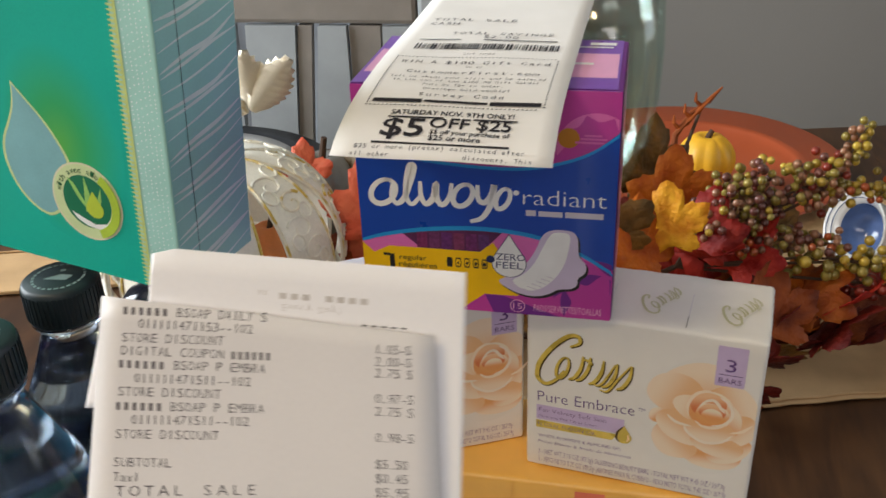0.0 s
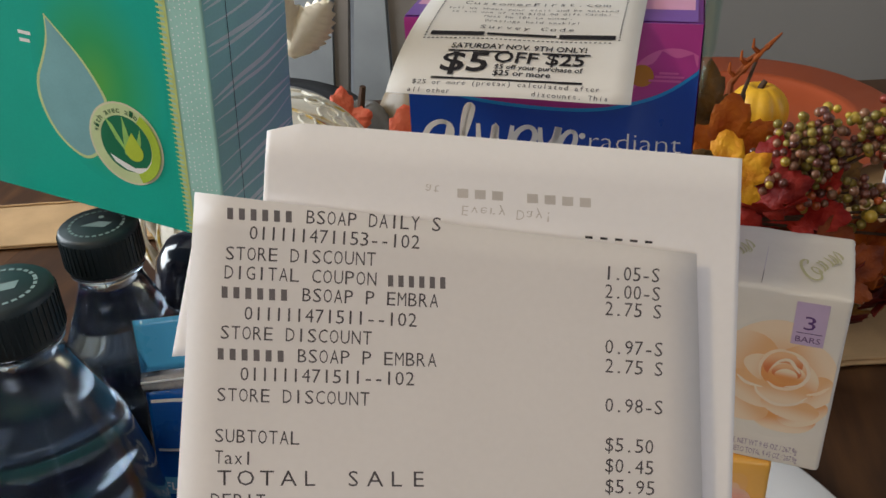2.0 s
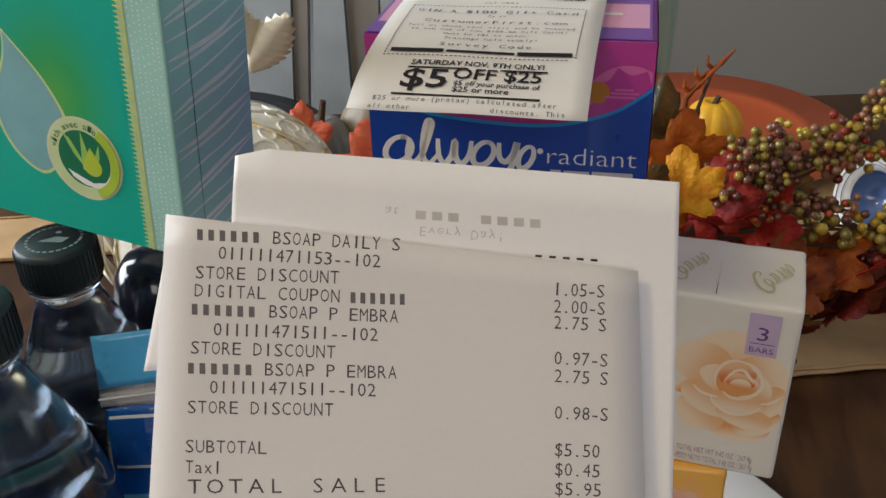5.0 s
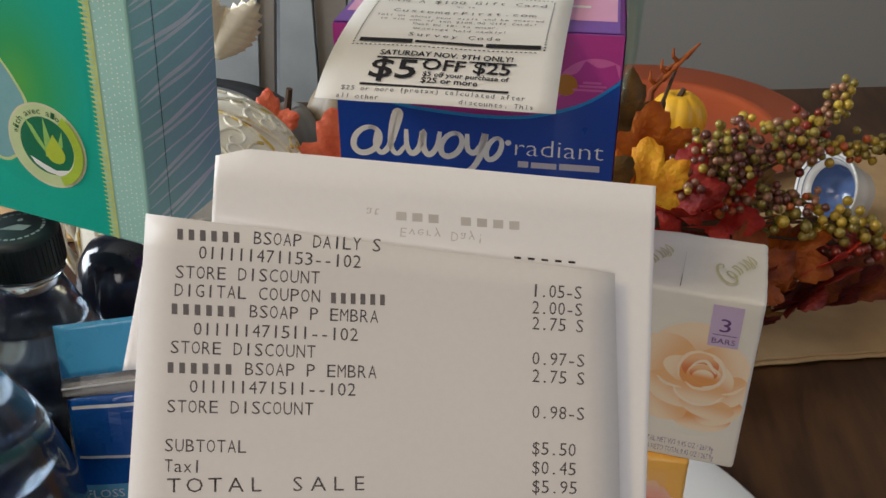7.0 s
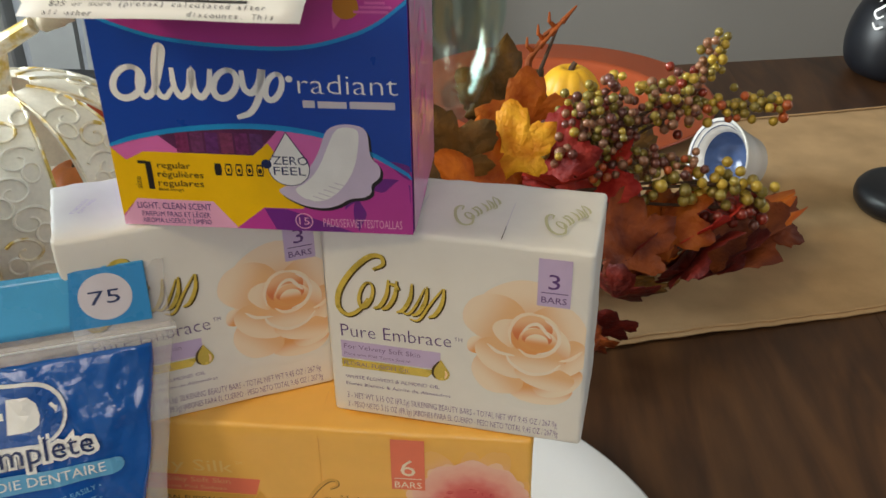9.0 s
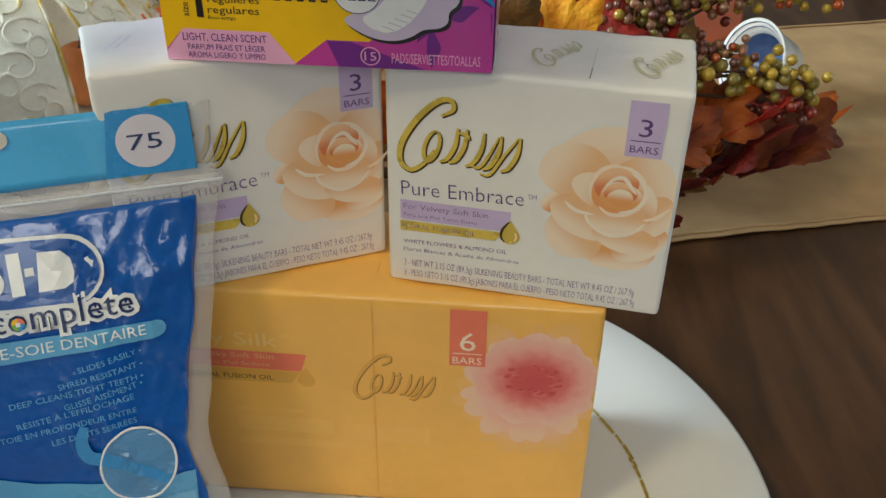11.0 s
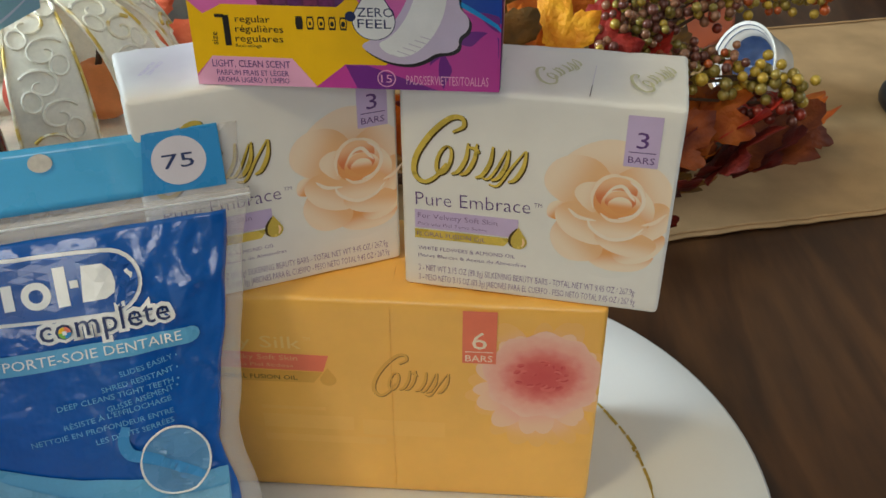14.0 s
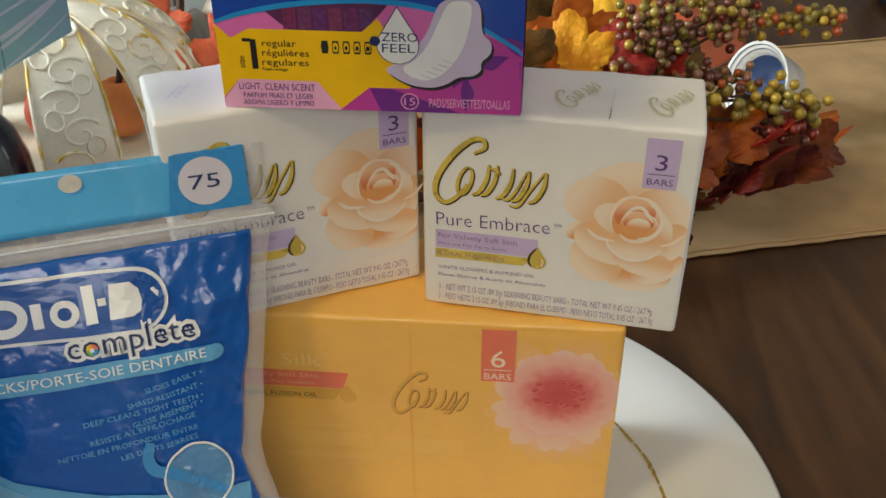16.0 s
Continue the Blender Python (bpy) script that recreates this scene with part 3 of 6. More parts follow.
def soap_prints(t, w, h):
    L = 0.00014
    rose = onto(t, "rose_print", flat([[(min(0.024 * math.cos(radians(a)), w - 0.0807), 0.031 * math.sin(radians(a))) for a in range(0, 360, 8)]]), ROSE_BASE, L, "peach rose print")
    rose.matrix_basis = FRONT @ Matrix.Translation((0.0795, 0.0455, L))
    # petals from the back of the flower to its heart: place, half width, half length, way of the pale lip, shade
    for lev, (cu, cv, wide, deep, a, shade) in enumerate((
            (76.5, 58, 17.0, 15.5, 95, "outer"), (89, 53, 11.5, 11.5, 25, "outer"), (66.5, 55, 11.0, 13.0, 155, "outer"),
            (84, 24.5, 12.5, 6.4, 275, "middle"), (67.5, 31, 11.0, 9.5, 225, "outer"), (90, 30, 10.5, 6.6, 300, "middle"),
            (59.5, 42.5, 4.2, 3.8, 140, "middle"), (70, 38.5, 11.5, 8.5, 240, "outer"), (93.5, 41, 10.0, 7.0, 320, "outer"), (85.5, 31.5, 11.5, 6.0, 262, "outer"),
            (84, 46, 11.5, 10.0, 60, "middle"), (75, 49.5, 6.5, 9.5, 165, "outer"), (81.5, 39.5, 11.0, 6.4, 268, "outer"),
            (80.8, 50.6, 9.6, 9.4, 85, "inner"), (79.8, 52.6, 7.6, 6.6, 100, "heart"), (82.4, 48.0, 7.4, 5.6, 84, "middle"), (82.0, 49.4, 5.6, 3.9, 95, "heart"), (82.2, 47.4, 4.4, 3.4, 88, "inner"))):
        m = Matrix.Translation((cu * 0.001, cv * 0.001, 0)) @ Matrix.Rotation(radians(a) - math.pi / 2, 4, "Z") @ Matrix.Diagonal((wide * 0.001, deep * 0.001, 1, 1))
        back = m.inverted()
        lobe = []
        for j in range(32):
            th = 2 * math.pi * j / 32
            q = m @ Vector((math.cos(th) * (1 + 0.05 * math.sin(3 * th + lev)), math.sin(th) * (1 + 0.05 * math.sin(2 * th + lev)), 0))
            q.x, q.y = min(q.x, w - 0.0012), max(q.y, 0.001)
            q = back @ q
            lobe.append((q.x, q.y))
        onto(t, "petal_print", flat([lobe]), PETAL[shade], 0, "", FRONT @ Matrix.Translation((0, 0, L + 0.000008 * (lev + 1))) @ m)
    # pale lips of the petals round the bud
    lips = [((72.4, 45.0), (71.8, 51.0), (74.4, 57.0), (79.0, 59.6), (83.0, 58.8)), ((84.6, 57.6), (89.0, 54.0), (90.2, 48.6), (87.4, 43.8), (82.0, 41.8)), ((76.6, 51.6), (79.4, 54.6), (82.6, 55.2), (85.6, 51.6), (87.2, 49.6)),
            ((75.2, 43.4), (79.0, 40.8), (84.6, 41.4), (89.4, 44.6)), ((70.6, 40.6), (73.0, 36.0), (79.6, 32.4), (87.0, 34.0), (91.4, 38.6)), ((63.4, 44.0), (67.4, 40.8), (74.0, 39.8)), ((90.6, 39.8), (95.0, 41.6), (99.0, 45.8))]
    for k, lip in enumerate(lips):
        onto(t, "petal_lip_print", flat(stroke(mm(lip), 0.00075, 0.00012)), INK["peach0" if k % 3 else "peach1"], L + 0.00022 + 0.000004 * k)
    onto(t, "badge", flat([rect(81.4, 63.8, 93.4, 83.6)]), INK["lavender"], L + 0.0003, "lavender badge")
    onto(t, "badge_lettering", words([("3", 0.0852, 0.0712, 0.0063, 0.0042), ("BARS", 0.0829, 0.0653, 0.0026, 0.0092)]), INK["violet"], L + 0.00036)
    onto(t, "badge_rule", flat([rect(82.8, 69.4, 92.4, 69.75)]), INK["violet"], L + 0.00036)
    dark, light = script_mark(4.2, 49.0, 45.5, 27.2)
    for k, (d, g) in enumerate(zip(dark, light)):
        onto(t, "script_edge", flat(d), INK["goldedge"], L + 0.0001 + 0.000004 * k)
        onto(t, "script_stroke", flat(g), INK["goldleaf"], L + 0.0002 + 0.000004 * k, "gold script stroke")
    onto(t, "lettering", thin_words([("Pure Embrace", 0.0055, 0.0384, 0.0060, 0.0440, 1.6), ("TM", 0.0508, 0.0428, 0.0018, 0.003)]), INK["violet"], L + 0.0001)
    onto(t, "label_band", flat([rect(5.0, 28.2, 45.2, 36.4)]), INK["lavender"], L + 0.00005, "lavender band")
    onto(t, "gold_band", flat([mm([(4.9, 23.4), (40, 23.8), (43, 27.6), (4.9, 27.6)])]), INK["goldleaf"], L + 0.0001, "gold band")
    onto(t, "oil_drop", flat([drop_shape(45.4, 26.6, 3.5)]), INK["goldleaf"], L + 0.0003, "gold oil drop")
    onto(t, "oil_drop_edge", flat(stroke(mm([(44.9, 32.6), (42.6, 29.2), (42.2, 26.0), (43.4, 24.0)]), 0.0005)), INK["goldedge"], L + 0.0004)
    onto(t, "oil_gleam", flat(stroke(mm([(46.9, 24.6), (47.6, 26.4), (47.2, 28.4)]), 0.0005)), INK["cream"], L + 0.0004, "pale gleam")
    onto(t, "small_lettering", words([("For Velvety Soft Skin", 0.0062, 0.0328, 0.0023, 0.031), ("Para una Piel Tersa Suave", 0.0062, 0.0296, 0.0014, 0.027),
                                      ("WHITE FLOWERS & ALMOND OIL", 0.0061, 0.0180, 0.0017, 0.0385, 1.2), ("Flores Blancas & Aceite de Almendras", 0.0061, 0.0146, 0.0016, 0.043, 0.8)], 0.0, 0.008), INK["mauve"], L + 0.0002)
    onto(t, "dark_lettering", words([("FLORAL FUSION OIL", 0.0058, 0.0246, 0.0020, 0.027), ("3 - NET WT 3.15 OZ (89.3g) SILKENING BEAUTY BARS - TOTAL NET WT 9.45 OZ / 267.9g", 0.0062, 0.0080, 0.0030, 0.0852),
                                     ("3 - PESO NETO 3.15 OZ (89.3g) JABONES PARA EL CUERPO - PESO NETO TOTAL 9.45 OZ / 267.9g", 0.0062, 0.0034, 0.0030, 0.0858)], 0.0, 0.012), INK["mauve"], L + 0.0002)
    top = Matrix.Translation((0, 0, h))
    for x in (0.050, 0.084):
        turn = top @ Matrix.Translation((x, 0.010, 0)) @ Matrix.Rotation(radians(62), 4, "Z")
        d2, l2 = script_mark(0, -4, 26, 12)
        for k, g in enumerate(l2):
            onto(t, "top_stroke", flat(g), INK["faint"], 0.0012 + 0.000004 * k, "faint greenish gold stroke", turn)
    for x in (w / 3, w * 2 / 3):
        onto(t, "top_seam", flat([[(x, 0.003), (x + 0.00035, 0.003), (x + 0.0006, 0.030), (x + 0.0004, 0.030)]]), INK["grey"], 0.0011, "grey seam between the bars", top)
        onto(t, "top_seam_slit", flat([[(x, 0.0015), (x + 0.0003, 0.0015), (x + 0.0004, 0.011), (x + 0.0002, 0.011)]]), INK["goldedge"], 0.0012, "dark slit", top)
    onto(t, "date_print", words([("9282CH", 0.0, 0.0, 0.0016, 0.012, 60), ("EXP 0822", 0.003, 0.0, 0.0016, 0.012, 60)]), INK["lilac"], 0.0012, "", top @ Matrix.Translation((0.008, 0.018, 0)))


# six bar pack (orange), two three bar packs (white) and the pads box
OW, OH = 0.1747, 0.1098
OR = pose(-0.0911, -0.0122, 0.0062, 0, 0, -1.69)
orange = pack("soap_pack", OR, OW, 0.062, OH, M["wrap_orange"], "orange shrink-wrapped pack of six soap bars on the plate", "soap pack", 0.00008, 1, 0.0022)
film_seams(orange, OW, 0.062, OH, 2, M["wrap_orange"])
bloom_rnd = random.Random(4)
for n, dist, wide, deep, shade in ((19, 20.5, 5.2, 11.5, "far"), (15, 16.0, 5.4, 10.5, "mid")):
    for k in range(n):
        a = radians(360 * k / n + bloom_rnd.uniform(-9, 9) + n)
        d = dist * bloom_rnd.uniform(0.86, 1.08)
        m = Matrix.Translation(((149.5 + d * 1.02 * math.cos(a)) * 0.001, (69.0 + d * 1.22 * math.sin(a)) * 0.001, 0)) @ Matrix.Rotation(a - math.pi / 2, 4, "Z") @ Matrix.Diagonal((wide * bloom_rnd.uniform(0.85, 1.25) * 0.001, deep * 0.001, 1, 1))
        back = m.inverted()
        lobe = []
        for j in range(20):
            q = m @ Vector((math.cos(j * math.pi / 10), math.sin(j * math.pi / 10), 0))
            q.x = min(q.x, OW - 0.0006)
            q = back @ q
            lobe.append((q.x, q.y))
        onto(orange, "petal_print", flat([lobe]), BLOOM_PETAL[shade], 0, "", FRONT @ Matrix.Translation((0, 0, 0.00012 + 0.000004 * (k + 20 - n) + {"far": 0, "mid": 0.00006, "near": 0.00012}[shade])) @ m)
bl = onto(orange, "bloom_print", flat([[(min(0.0245 * math.cos(radians(a)) * (1 + 0.05 * math.sin(radians(a * 7))), 0.0232), 0.0230 * math.sin(radians(a)) * (1 + 0.06 * math.sin(radians(a * 9)))) for a in range(0, 360, 6)]]), BLOOM, 0.00034, "red blossom heart")
bl.matrix_basis = FRONT @ Matrix.Translation((0.1508, 0.0740, 0.00034))
# small curled petals in the blossom's heart, a paler lip over a red fold
for k in range(22):
    a, d = bloom_rnd.uniform(0, 2 * math.pi), math.sqrt(bloom_rnd.random())
    u, v, r = 150.2 + 9.6 * d * math.cos(a), 74.6 + 7.0 * d * math.sin(a), bloom_rnd.uniform(1.3, 2.6)
    mid_turn, half = math.degrees(a) + bloom_rnd.uniform(-60, 60), bloom_rnd.uniform(35, 70)
    curl = lambda grow: mm([(u + (r + grow) * math.cos(radians(mid_turn + half * (j / 4 - 1))), v + (r + grow) * 0.85 * math.sin(radians(mid_turn + half * (j / 4 - 1)))) for j in range(9)])
    onto(orange, "petal_fold", flat(stroke(curl(-0.5), 0.0007, 0.0002)), HEART["fold"], 0.00036 + 0.000003 * k)
    onto(orange, "petal_lip", flat(stroke(curl(0.3), 0.0006, 0.0001)), HEART[("lip", "blush")[k % 2]], 0.00043 + 0.000003 * k)
onto(orange, "badge", flat([rect(117.2, 80.0, 131.1, 107.0)]), INK["coral"], 0.00050, "coral badge")
onto(orange, "badge_lettering", words([("6", 0.1211, 0.0876, 0.0090, 0.0062), ("BARS", 0.1185, 0.0810, 0.0034, 0.0112)]), INK["peach1"], 0.00056)
onto(orange, "badge_rule", flat([rect(118.4, 85.9, 129.8, 86.3)]), INK["peach1"], 0.00056)
dk, lt = script_mark(79, 59.6, 34.6, 22.4)
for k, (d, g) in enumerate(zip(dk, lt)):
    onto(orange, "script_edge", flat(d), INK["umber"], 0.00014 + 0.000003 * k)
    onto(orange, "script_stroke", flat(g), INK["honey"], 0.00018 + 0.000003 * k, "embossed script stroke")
onto(orange, "label_band", flat([mm([(2, 72.0), (58.5, 71.4), (61.2, 80.2), (2, 81.0)])]), INK["coral"], 0.00014, "coral band")
onto(orange, "gold_band", flat([mm([(2, 64.5), (54, 65.0), (58.3, 70.9), (2, 71.5)])]), INK["honey"], 0.00018, "gold band")
onto(orange, "oil_drop", flat([drop_shape(60.4, 67.0, 3.5)]), INK["honey"], 0.00022, "gold oil drop")
onto(orange, "small_lettering", words([("For Silky Soft Skin", 0.012, 0.0770, 0.0026, 0.036), ("Para una Piel Sedosa", 0.012, 0.0732, 0.0018, 0.034)]), INK["peach3"], 0.00022)
onto(orange, "lettering", words([("Daily Silk", 0.004, 0.0834, 0.0064, 0.046), ("TM", 0.0512, 0.0880, 0.0018, 0.003)]), ink("pale_honey_ink", 250, 206, 128), 0.00014)
onto(orange, "dark_lettering", words([("FLORAL FUSION OIL", 0.012, 0.0662, 0.0024, 0.035)]), INK["goldedge"], 0.00022)
onto(orange, "faint_print", flat([rect(30, 49, 58, 51), rect(30, 38, 70, 46), rect(74, 36, 110, 45), rect(30, 30, 84, 34)]), mat("orange_print_faint", lin(252, 194, 98), 0.34, var=0.03, scale=60, bump=0.02, coat=0.25), 0.00014)

SR = pose(0.0020, -0.0028, 0.1164, 0, 0, -9.7)
soap_r = pack("soap_pack", SR, 0.101, 0.048, 0.0872, M["wrap_white"], "white wrapped three-bar soap pack with a peach rose print", "soap pack", 0.00008, 2, 0.0018, "white soap packs")
soap_prints(soap_r, 0.101, 0.0872)
SL = pose(-0.0899, -0.0235, 0.1164, 0, 0, 23.67)
soap_l = pack("soap_pack", SL, 0.0974, 0.048, 0.0885, M["wrap_white"], "white wrapped three-bar soap pack set askew beside its twin", "soap pack", 0.00008, 3, 0.0018, "white soap packs")
soap_prints(soap_l, 0.0974, 0.0885)


# pads box: blue front with a magenta head, a yellow corner and a cut-out window
AL = pose(-0.0681, -0.0085, 0.2053, 0, 0, -1.83)
AW, AH = 0.1061, 0.1005
pads = thing("pads_box", AL, "blue and purple cardboard box of pads on the soap packs", "pads box")
part("carton", box(0, 0, 0, AW, 0.067, AH, 0.0010, 2), INK["plum"], pads, "purple carton")
E0 = 0.00025


def printed(name, bm, material, lift, label=""):
    """A print on the front of the pads box, cut off at the carton's edges."""
    for v in bm.verts:
        v.co.x, v.co.y = min(max(v.co.x * 1.010, 0.0003), AW - 0.0003), min(max(v.co.y * 0.985 - 0.0059, 0.0003), AH - 0.0003)
    return onto(pads, name, bm, material, lift, label)


printed("head_print", flat([rect(0.3, 74, 106, 110)]), INK["magenta"], E0, "magenta print")
for u, v in ((96, 84), (20, 86)):
    for a in (20, 62, 104, 146):
        printed("head_leaf_print", flat([petal(u, v, a, a + 46, 15, 3.4, 1.0, 104.2)]), INK["rose"], E0 + 0.0001)
printed("blossom_print", flat([arc(0.0855, 0.0885, 0.0042, 0, 350, 14)]), INK["amber"], E0 + 0.0002, "small yellow blossom")
arch = [(0.3, 38), (11.3, 41.6), (29, 45), (52, 46.6), (73, 44.4), (90, 38.2), (106, 28.5)]
crown = [(106, 91.5), (95, 83), (84.6, 78.3), (70, 74.8), (50, 74.5), (25, 77), (8, 82), (0.3, 86)]
printed("lower_print", flat([rect(0.3, 0.3, 106, 46.6)]), INK["rose"], E0, "pink print")
printed("blue_panel", flat([mm(arch + crown)]), M["blue"], E0 + 0.0002, "blue panel")
printed("blue_edge", flat(stroke(mm(arch), 0.0010, 0.0006)) , INK["sky"], E0 + 0.0003, "light blue edge")
printed("blue_edge", flat(stroke(mm(crown), 0.0007, 0.0005)), INK["sky"], E0 + 0.0003)
printed("window", flat([mm([(17.5, 42.6), (29, 44.9), (52, 46.3), (60, 45.6), (56.5, 41.5), (50.5, 35.6), (25.5, 35.8)])]), INK["dusk"], E0 + 0.00015, "window onto wrapped pads")
for k, c in enumerate(("plum", "magenta", "rose", "plum", "magenta", "dusk")):
    printed("wrapped_pad", flat([rect(24 + k * 5.2, 36.0, 28.4 + k * 5.2, 43.8)]), mat("wrapped_pad_" + c, lin(120 - 12 * (k % 3), 44 + 9 * (k % 2), 92 + 8 * (k % 3)), 0.4, var=0.5, scale=500, bump=0.1), E0 + 0.00018)
printed("yellow_print", flat([mm([(0.3, 37.2), (5.2, 32.4), (11.8, 35.9), (25.5, 35.8), (50.5, 35.6), (56, 40.5), (66, 24), (68, 15), (52.3, 15.2), (42.3, 5.2), (34.1, 16.9), (6.6, 17.2), (0.3, 10)])]), INK["yellow"], E0 + 0.0002, "yellow print")
printed("pink_print", flat([mm([(0.3, 0.3), (41, 0.3), (42.2, 5.4), (34.1, 16.9), (6.6, 17.2), (0.3, 9)])]), INK["pink"], E0 + 0.00021, "pale pink print")
printed("magenta_print", flat([mm([(41.5, 0.3), (106, 0.3), (106, 31), (90, 36), (66, 15.2), (52.3, 15.2)])]), INK["magenta"], E0 + 0.00022, "magenta print")
printed("plum_print", flat([mm([(52.3, 15.0), (60, 15.0), (84, 4.5), (106, 2.5), (106, 0.3), (56, 0.3)])] + [petal(97, 14, a, a + 60, 13 + 3 * (a % 3), 4.6, 1.1, 104.2) for a in (0, 35, 75, 115, 150)]), INK["plum"], E0 + 0.00026, "plum leaf print")
pad = [(57.5, 22.4), (61.5, 24.5), (66, 27.5), (70.5, 32.5), (73.5, 38), (75.5, 44), (77.5, 47), (82, 48.5), (88.5, 48), (90.5, 45), (90.6, 40), (91, 36), (94.3, 33), (94, 28.5), (90.6, 26), (91, 22.6), (88, 20.4), (83, 20.2), (79.5, 17.4), (74, 15.6), (67, 16.4), (61, 19.4)]
pad = smooth(pad)
printed("pad_shadow_print", flat([mm([(u + 0.9, v - 1.1) for u, v in pad])]), INK["black"], E0 + 0.0003)
printed("pad_print", flat([mm(pad)]), INK["lilac"], E0 + 0.00036, "white winged pad print")
printed("pad_core_print", flat([mm(smooth([(63, 23), (68, 25.5), (73, 31.5), (76.5, 40), (79.5, 46.5), (83, 47.4), (87.5, 46.8), (87.2, 41), (85.5, 32), (81, 24), (74.5, 18.6), (68, 18.6)]))]), INK["white"], E0 + 0.00042)
printed("pad_lines", flat([mm([(68 + 2.0 * k, 19.2 + 1.35 * k), (73.0 + 1.7 * k, 17.4 + 1.5 * k), (73.1 + 1.7 * k, 17.7 + 1.5 * k), (68.1 + 2.0 * k, 19.5 + 1.35 * k)]) for k in range(6)]), INK["grey"], E0 + 0.00046)
printed("drop_badge_edge", flat([drop_shape(62.6, 31.2, 7.3)]), INK["navy"], E0 + 0.00038)
printed("drop_badge", flat([drop_shape(62.6, 31.2, 7.0)]), INK["white"], E0 + 0.00043, "white drop badge")
printed("drop_lettering", words([("ZERO", 0.0572, 0.0326, 0.0032, 0.0122), ("FEEL", 0.0572, 0.0286, 0.0032, 0.0112)]), INK["navy"], E0 + 0.0005)
printed("up_to_dot", flat([arc(0.0549, 0.0326, 0.0018, 0, 350, 14)]), INK["navy"], E0 + 0.0005)
printed("figure_flag", flat([rect(9.2, 31.2, 12.2, 32.4)]), INK["black"], E0 + 0.0004)
printed("size_lettering", words([("1", 0.0118, 0.0212, 0.0112, 0.0021), ("regular", 0.0160, 0.0297, 0.0025, 0.0118), ("régulières", 0.0157, 0.0262, 0.0025, 0.0163), ("regulares", 0.0154, 0.0227, 0.0025, 0.0163), ("flexi-wings", 0.0151, 0.0207, 0.0012, 0.009), ("size", 0.0092, 0.0214, 0.0022, 0.0046, 88)]), INK["black"], E0 + 0.0004)
icons = []
for k in range(5):
    u = 37.6 + 3.7 * k
    icons += [mm([(u - 1.0, 27.6), (u + 1.0, 27.6), (u + 1.3, 29.9), (u + 1.0, 32.2), (u - 1.0, 32.2), (u - 1.3, 29.9)])]
printed("absorbency_icon", flat(icons[:1]), INK["black"], E0 + 0.0004)
for k in range(1, 5):
    u = 37.6 + 3.7 * k
    icon = printed("absorbency_icon", flat(icons[k:k + 1]), INK["black"], E0 + 0.0004)
    u, dv = u * 1.010, -6.3
    part("icon_centre", flat([mm([(u - 0.7, 28.3 + dv), (u + 0.7, 28.3 + dv), (u + 1.0, 29.9 + dv), (u + 0.7, 31.5 + dv), (u - 0.7, 31.5 + dv), (u - 1.0, 29.9 + dv)])], 0.00006), INK["yellow"], icon, "yellow centre")
    part("icon_drop", flat([arc(u * 0.001, 0.0297 + dv * 0.001, 0.00035 + 0.0001 * k, 0, 330, 8, 0.0006 + 0.0001 * k)], 0.0001), INK["black"], icon)
printed("scent_lettering", words([("LIGHT, CLEAN SCENT", 0.0062, 0.0133, 0.0026, 0.0270), ("PARFUM FRAIS ET LÉGER", 0.0074, 0.0102, 0.0020, 0.0250), ("AROMA LIGERO Y LIMPIO", 0.0072, 0.0075, 0.0020, 0.0252)]), INK["violet"], E0 + 0.0004)
printed("count_lettering", words([("15", 0.0643, 0.0089, 0.0030, 0.0038), ("PADS/SERVIETTES/TOALLAS", 0.0730, 0.0084, 0.0034, 0.0280)]), INK["pink"], E0 + 0.0004)
printed("count_ring", flat([[(0.0662 + r * math.cos(radians(a + d)), 0.0104 + r * math.sin(radians(a + d))) for r, d in ((0.0032, 0), (0.0032, 12), (0.0028, 12), (0.0028, 0))] for a in range(0, 360, 12)]), INK["pink"], E0 + 0.0004)
printed("lettering", thin_words([("radiant", 0.0682, 0.0590, 0.0072, 0.0328)]), INK["white"], E0 + 0.0004)
for q in (rect(69.4, 54.0, 73.4, 56.6), rect(74.4, 54.0, 84, 56.4), rect(85, 54.0, 100.0, 56.6)):
    printed("foam_bar", flat([q]), INK["grey"], E0 + 0.0004, "pale wordless bar")
ring_of = lambda x, y, ru, rv: [(x + ru * math.cos(radians(a)) + 0.30 * rv * math.sin(radians(a)), y + rv * math.sin(radians(a))) for a in range(60, 461, 25)]
wave = [(ring_of(11.0, 61.4, 5.0, 5.6), 0.00125), ([(15.4, 66.6), (14.4, 60.0), (16.4, 56.4), (19.6, 59.0), (22.4, 66.0), (24.4, 73.2), (22.6, 73.6), (20.8, 66.0), (20.6, 59.0), (23.0, 56.4), (26.2, 60.0)], 0.00125),
        ([(26.6, 67.0), (26.8, 60.0), (28.8, 56.8), (31.8, 60.0), (33.2, 66.4), (33.2, 59.8), (35.4, 56.8), (38.4, 60.4), (39.6, 66.8)], 0.00130), (ring_of(44.0, 61.6, 3.8, 5.0), 0.00120),
        ([(50.0, 66.6), (50.2, 60.6), (52.6, 58.8), (55.4, 62.0), (56.8, 67.0), (55.2, 58.0), (51.6, 51.8), (46.8, 49.8)], 0.00130), (ring_of(60.2, 61.0, 2.6, 4.6), 0.00110)]
marks = [stroke(mm(k), half, half * 0.6) for k, half in wave] + [[arc(0.0655, 0.0640, 0.0012, 0, 340, 12)]]
for k, g in enumerate(marks):
    printed("script_stroke", flat(g), INK["white"], E0 + 0.0004 + 0.000004 * k, "white script stroke")
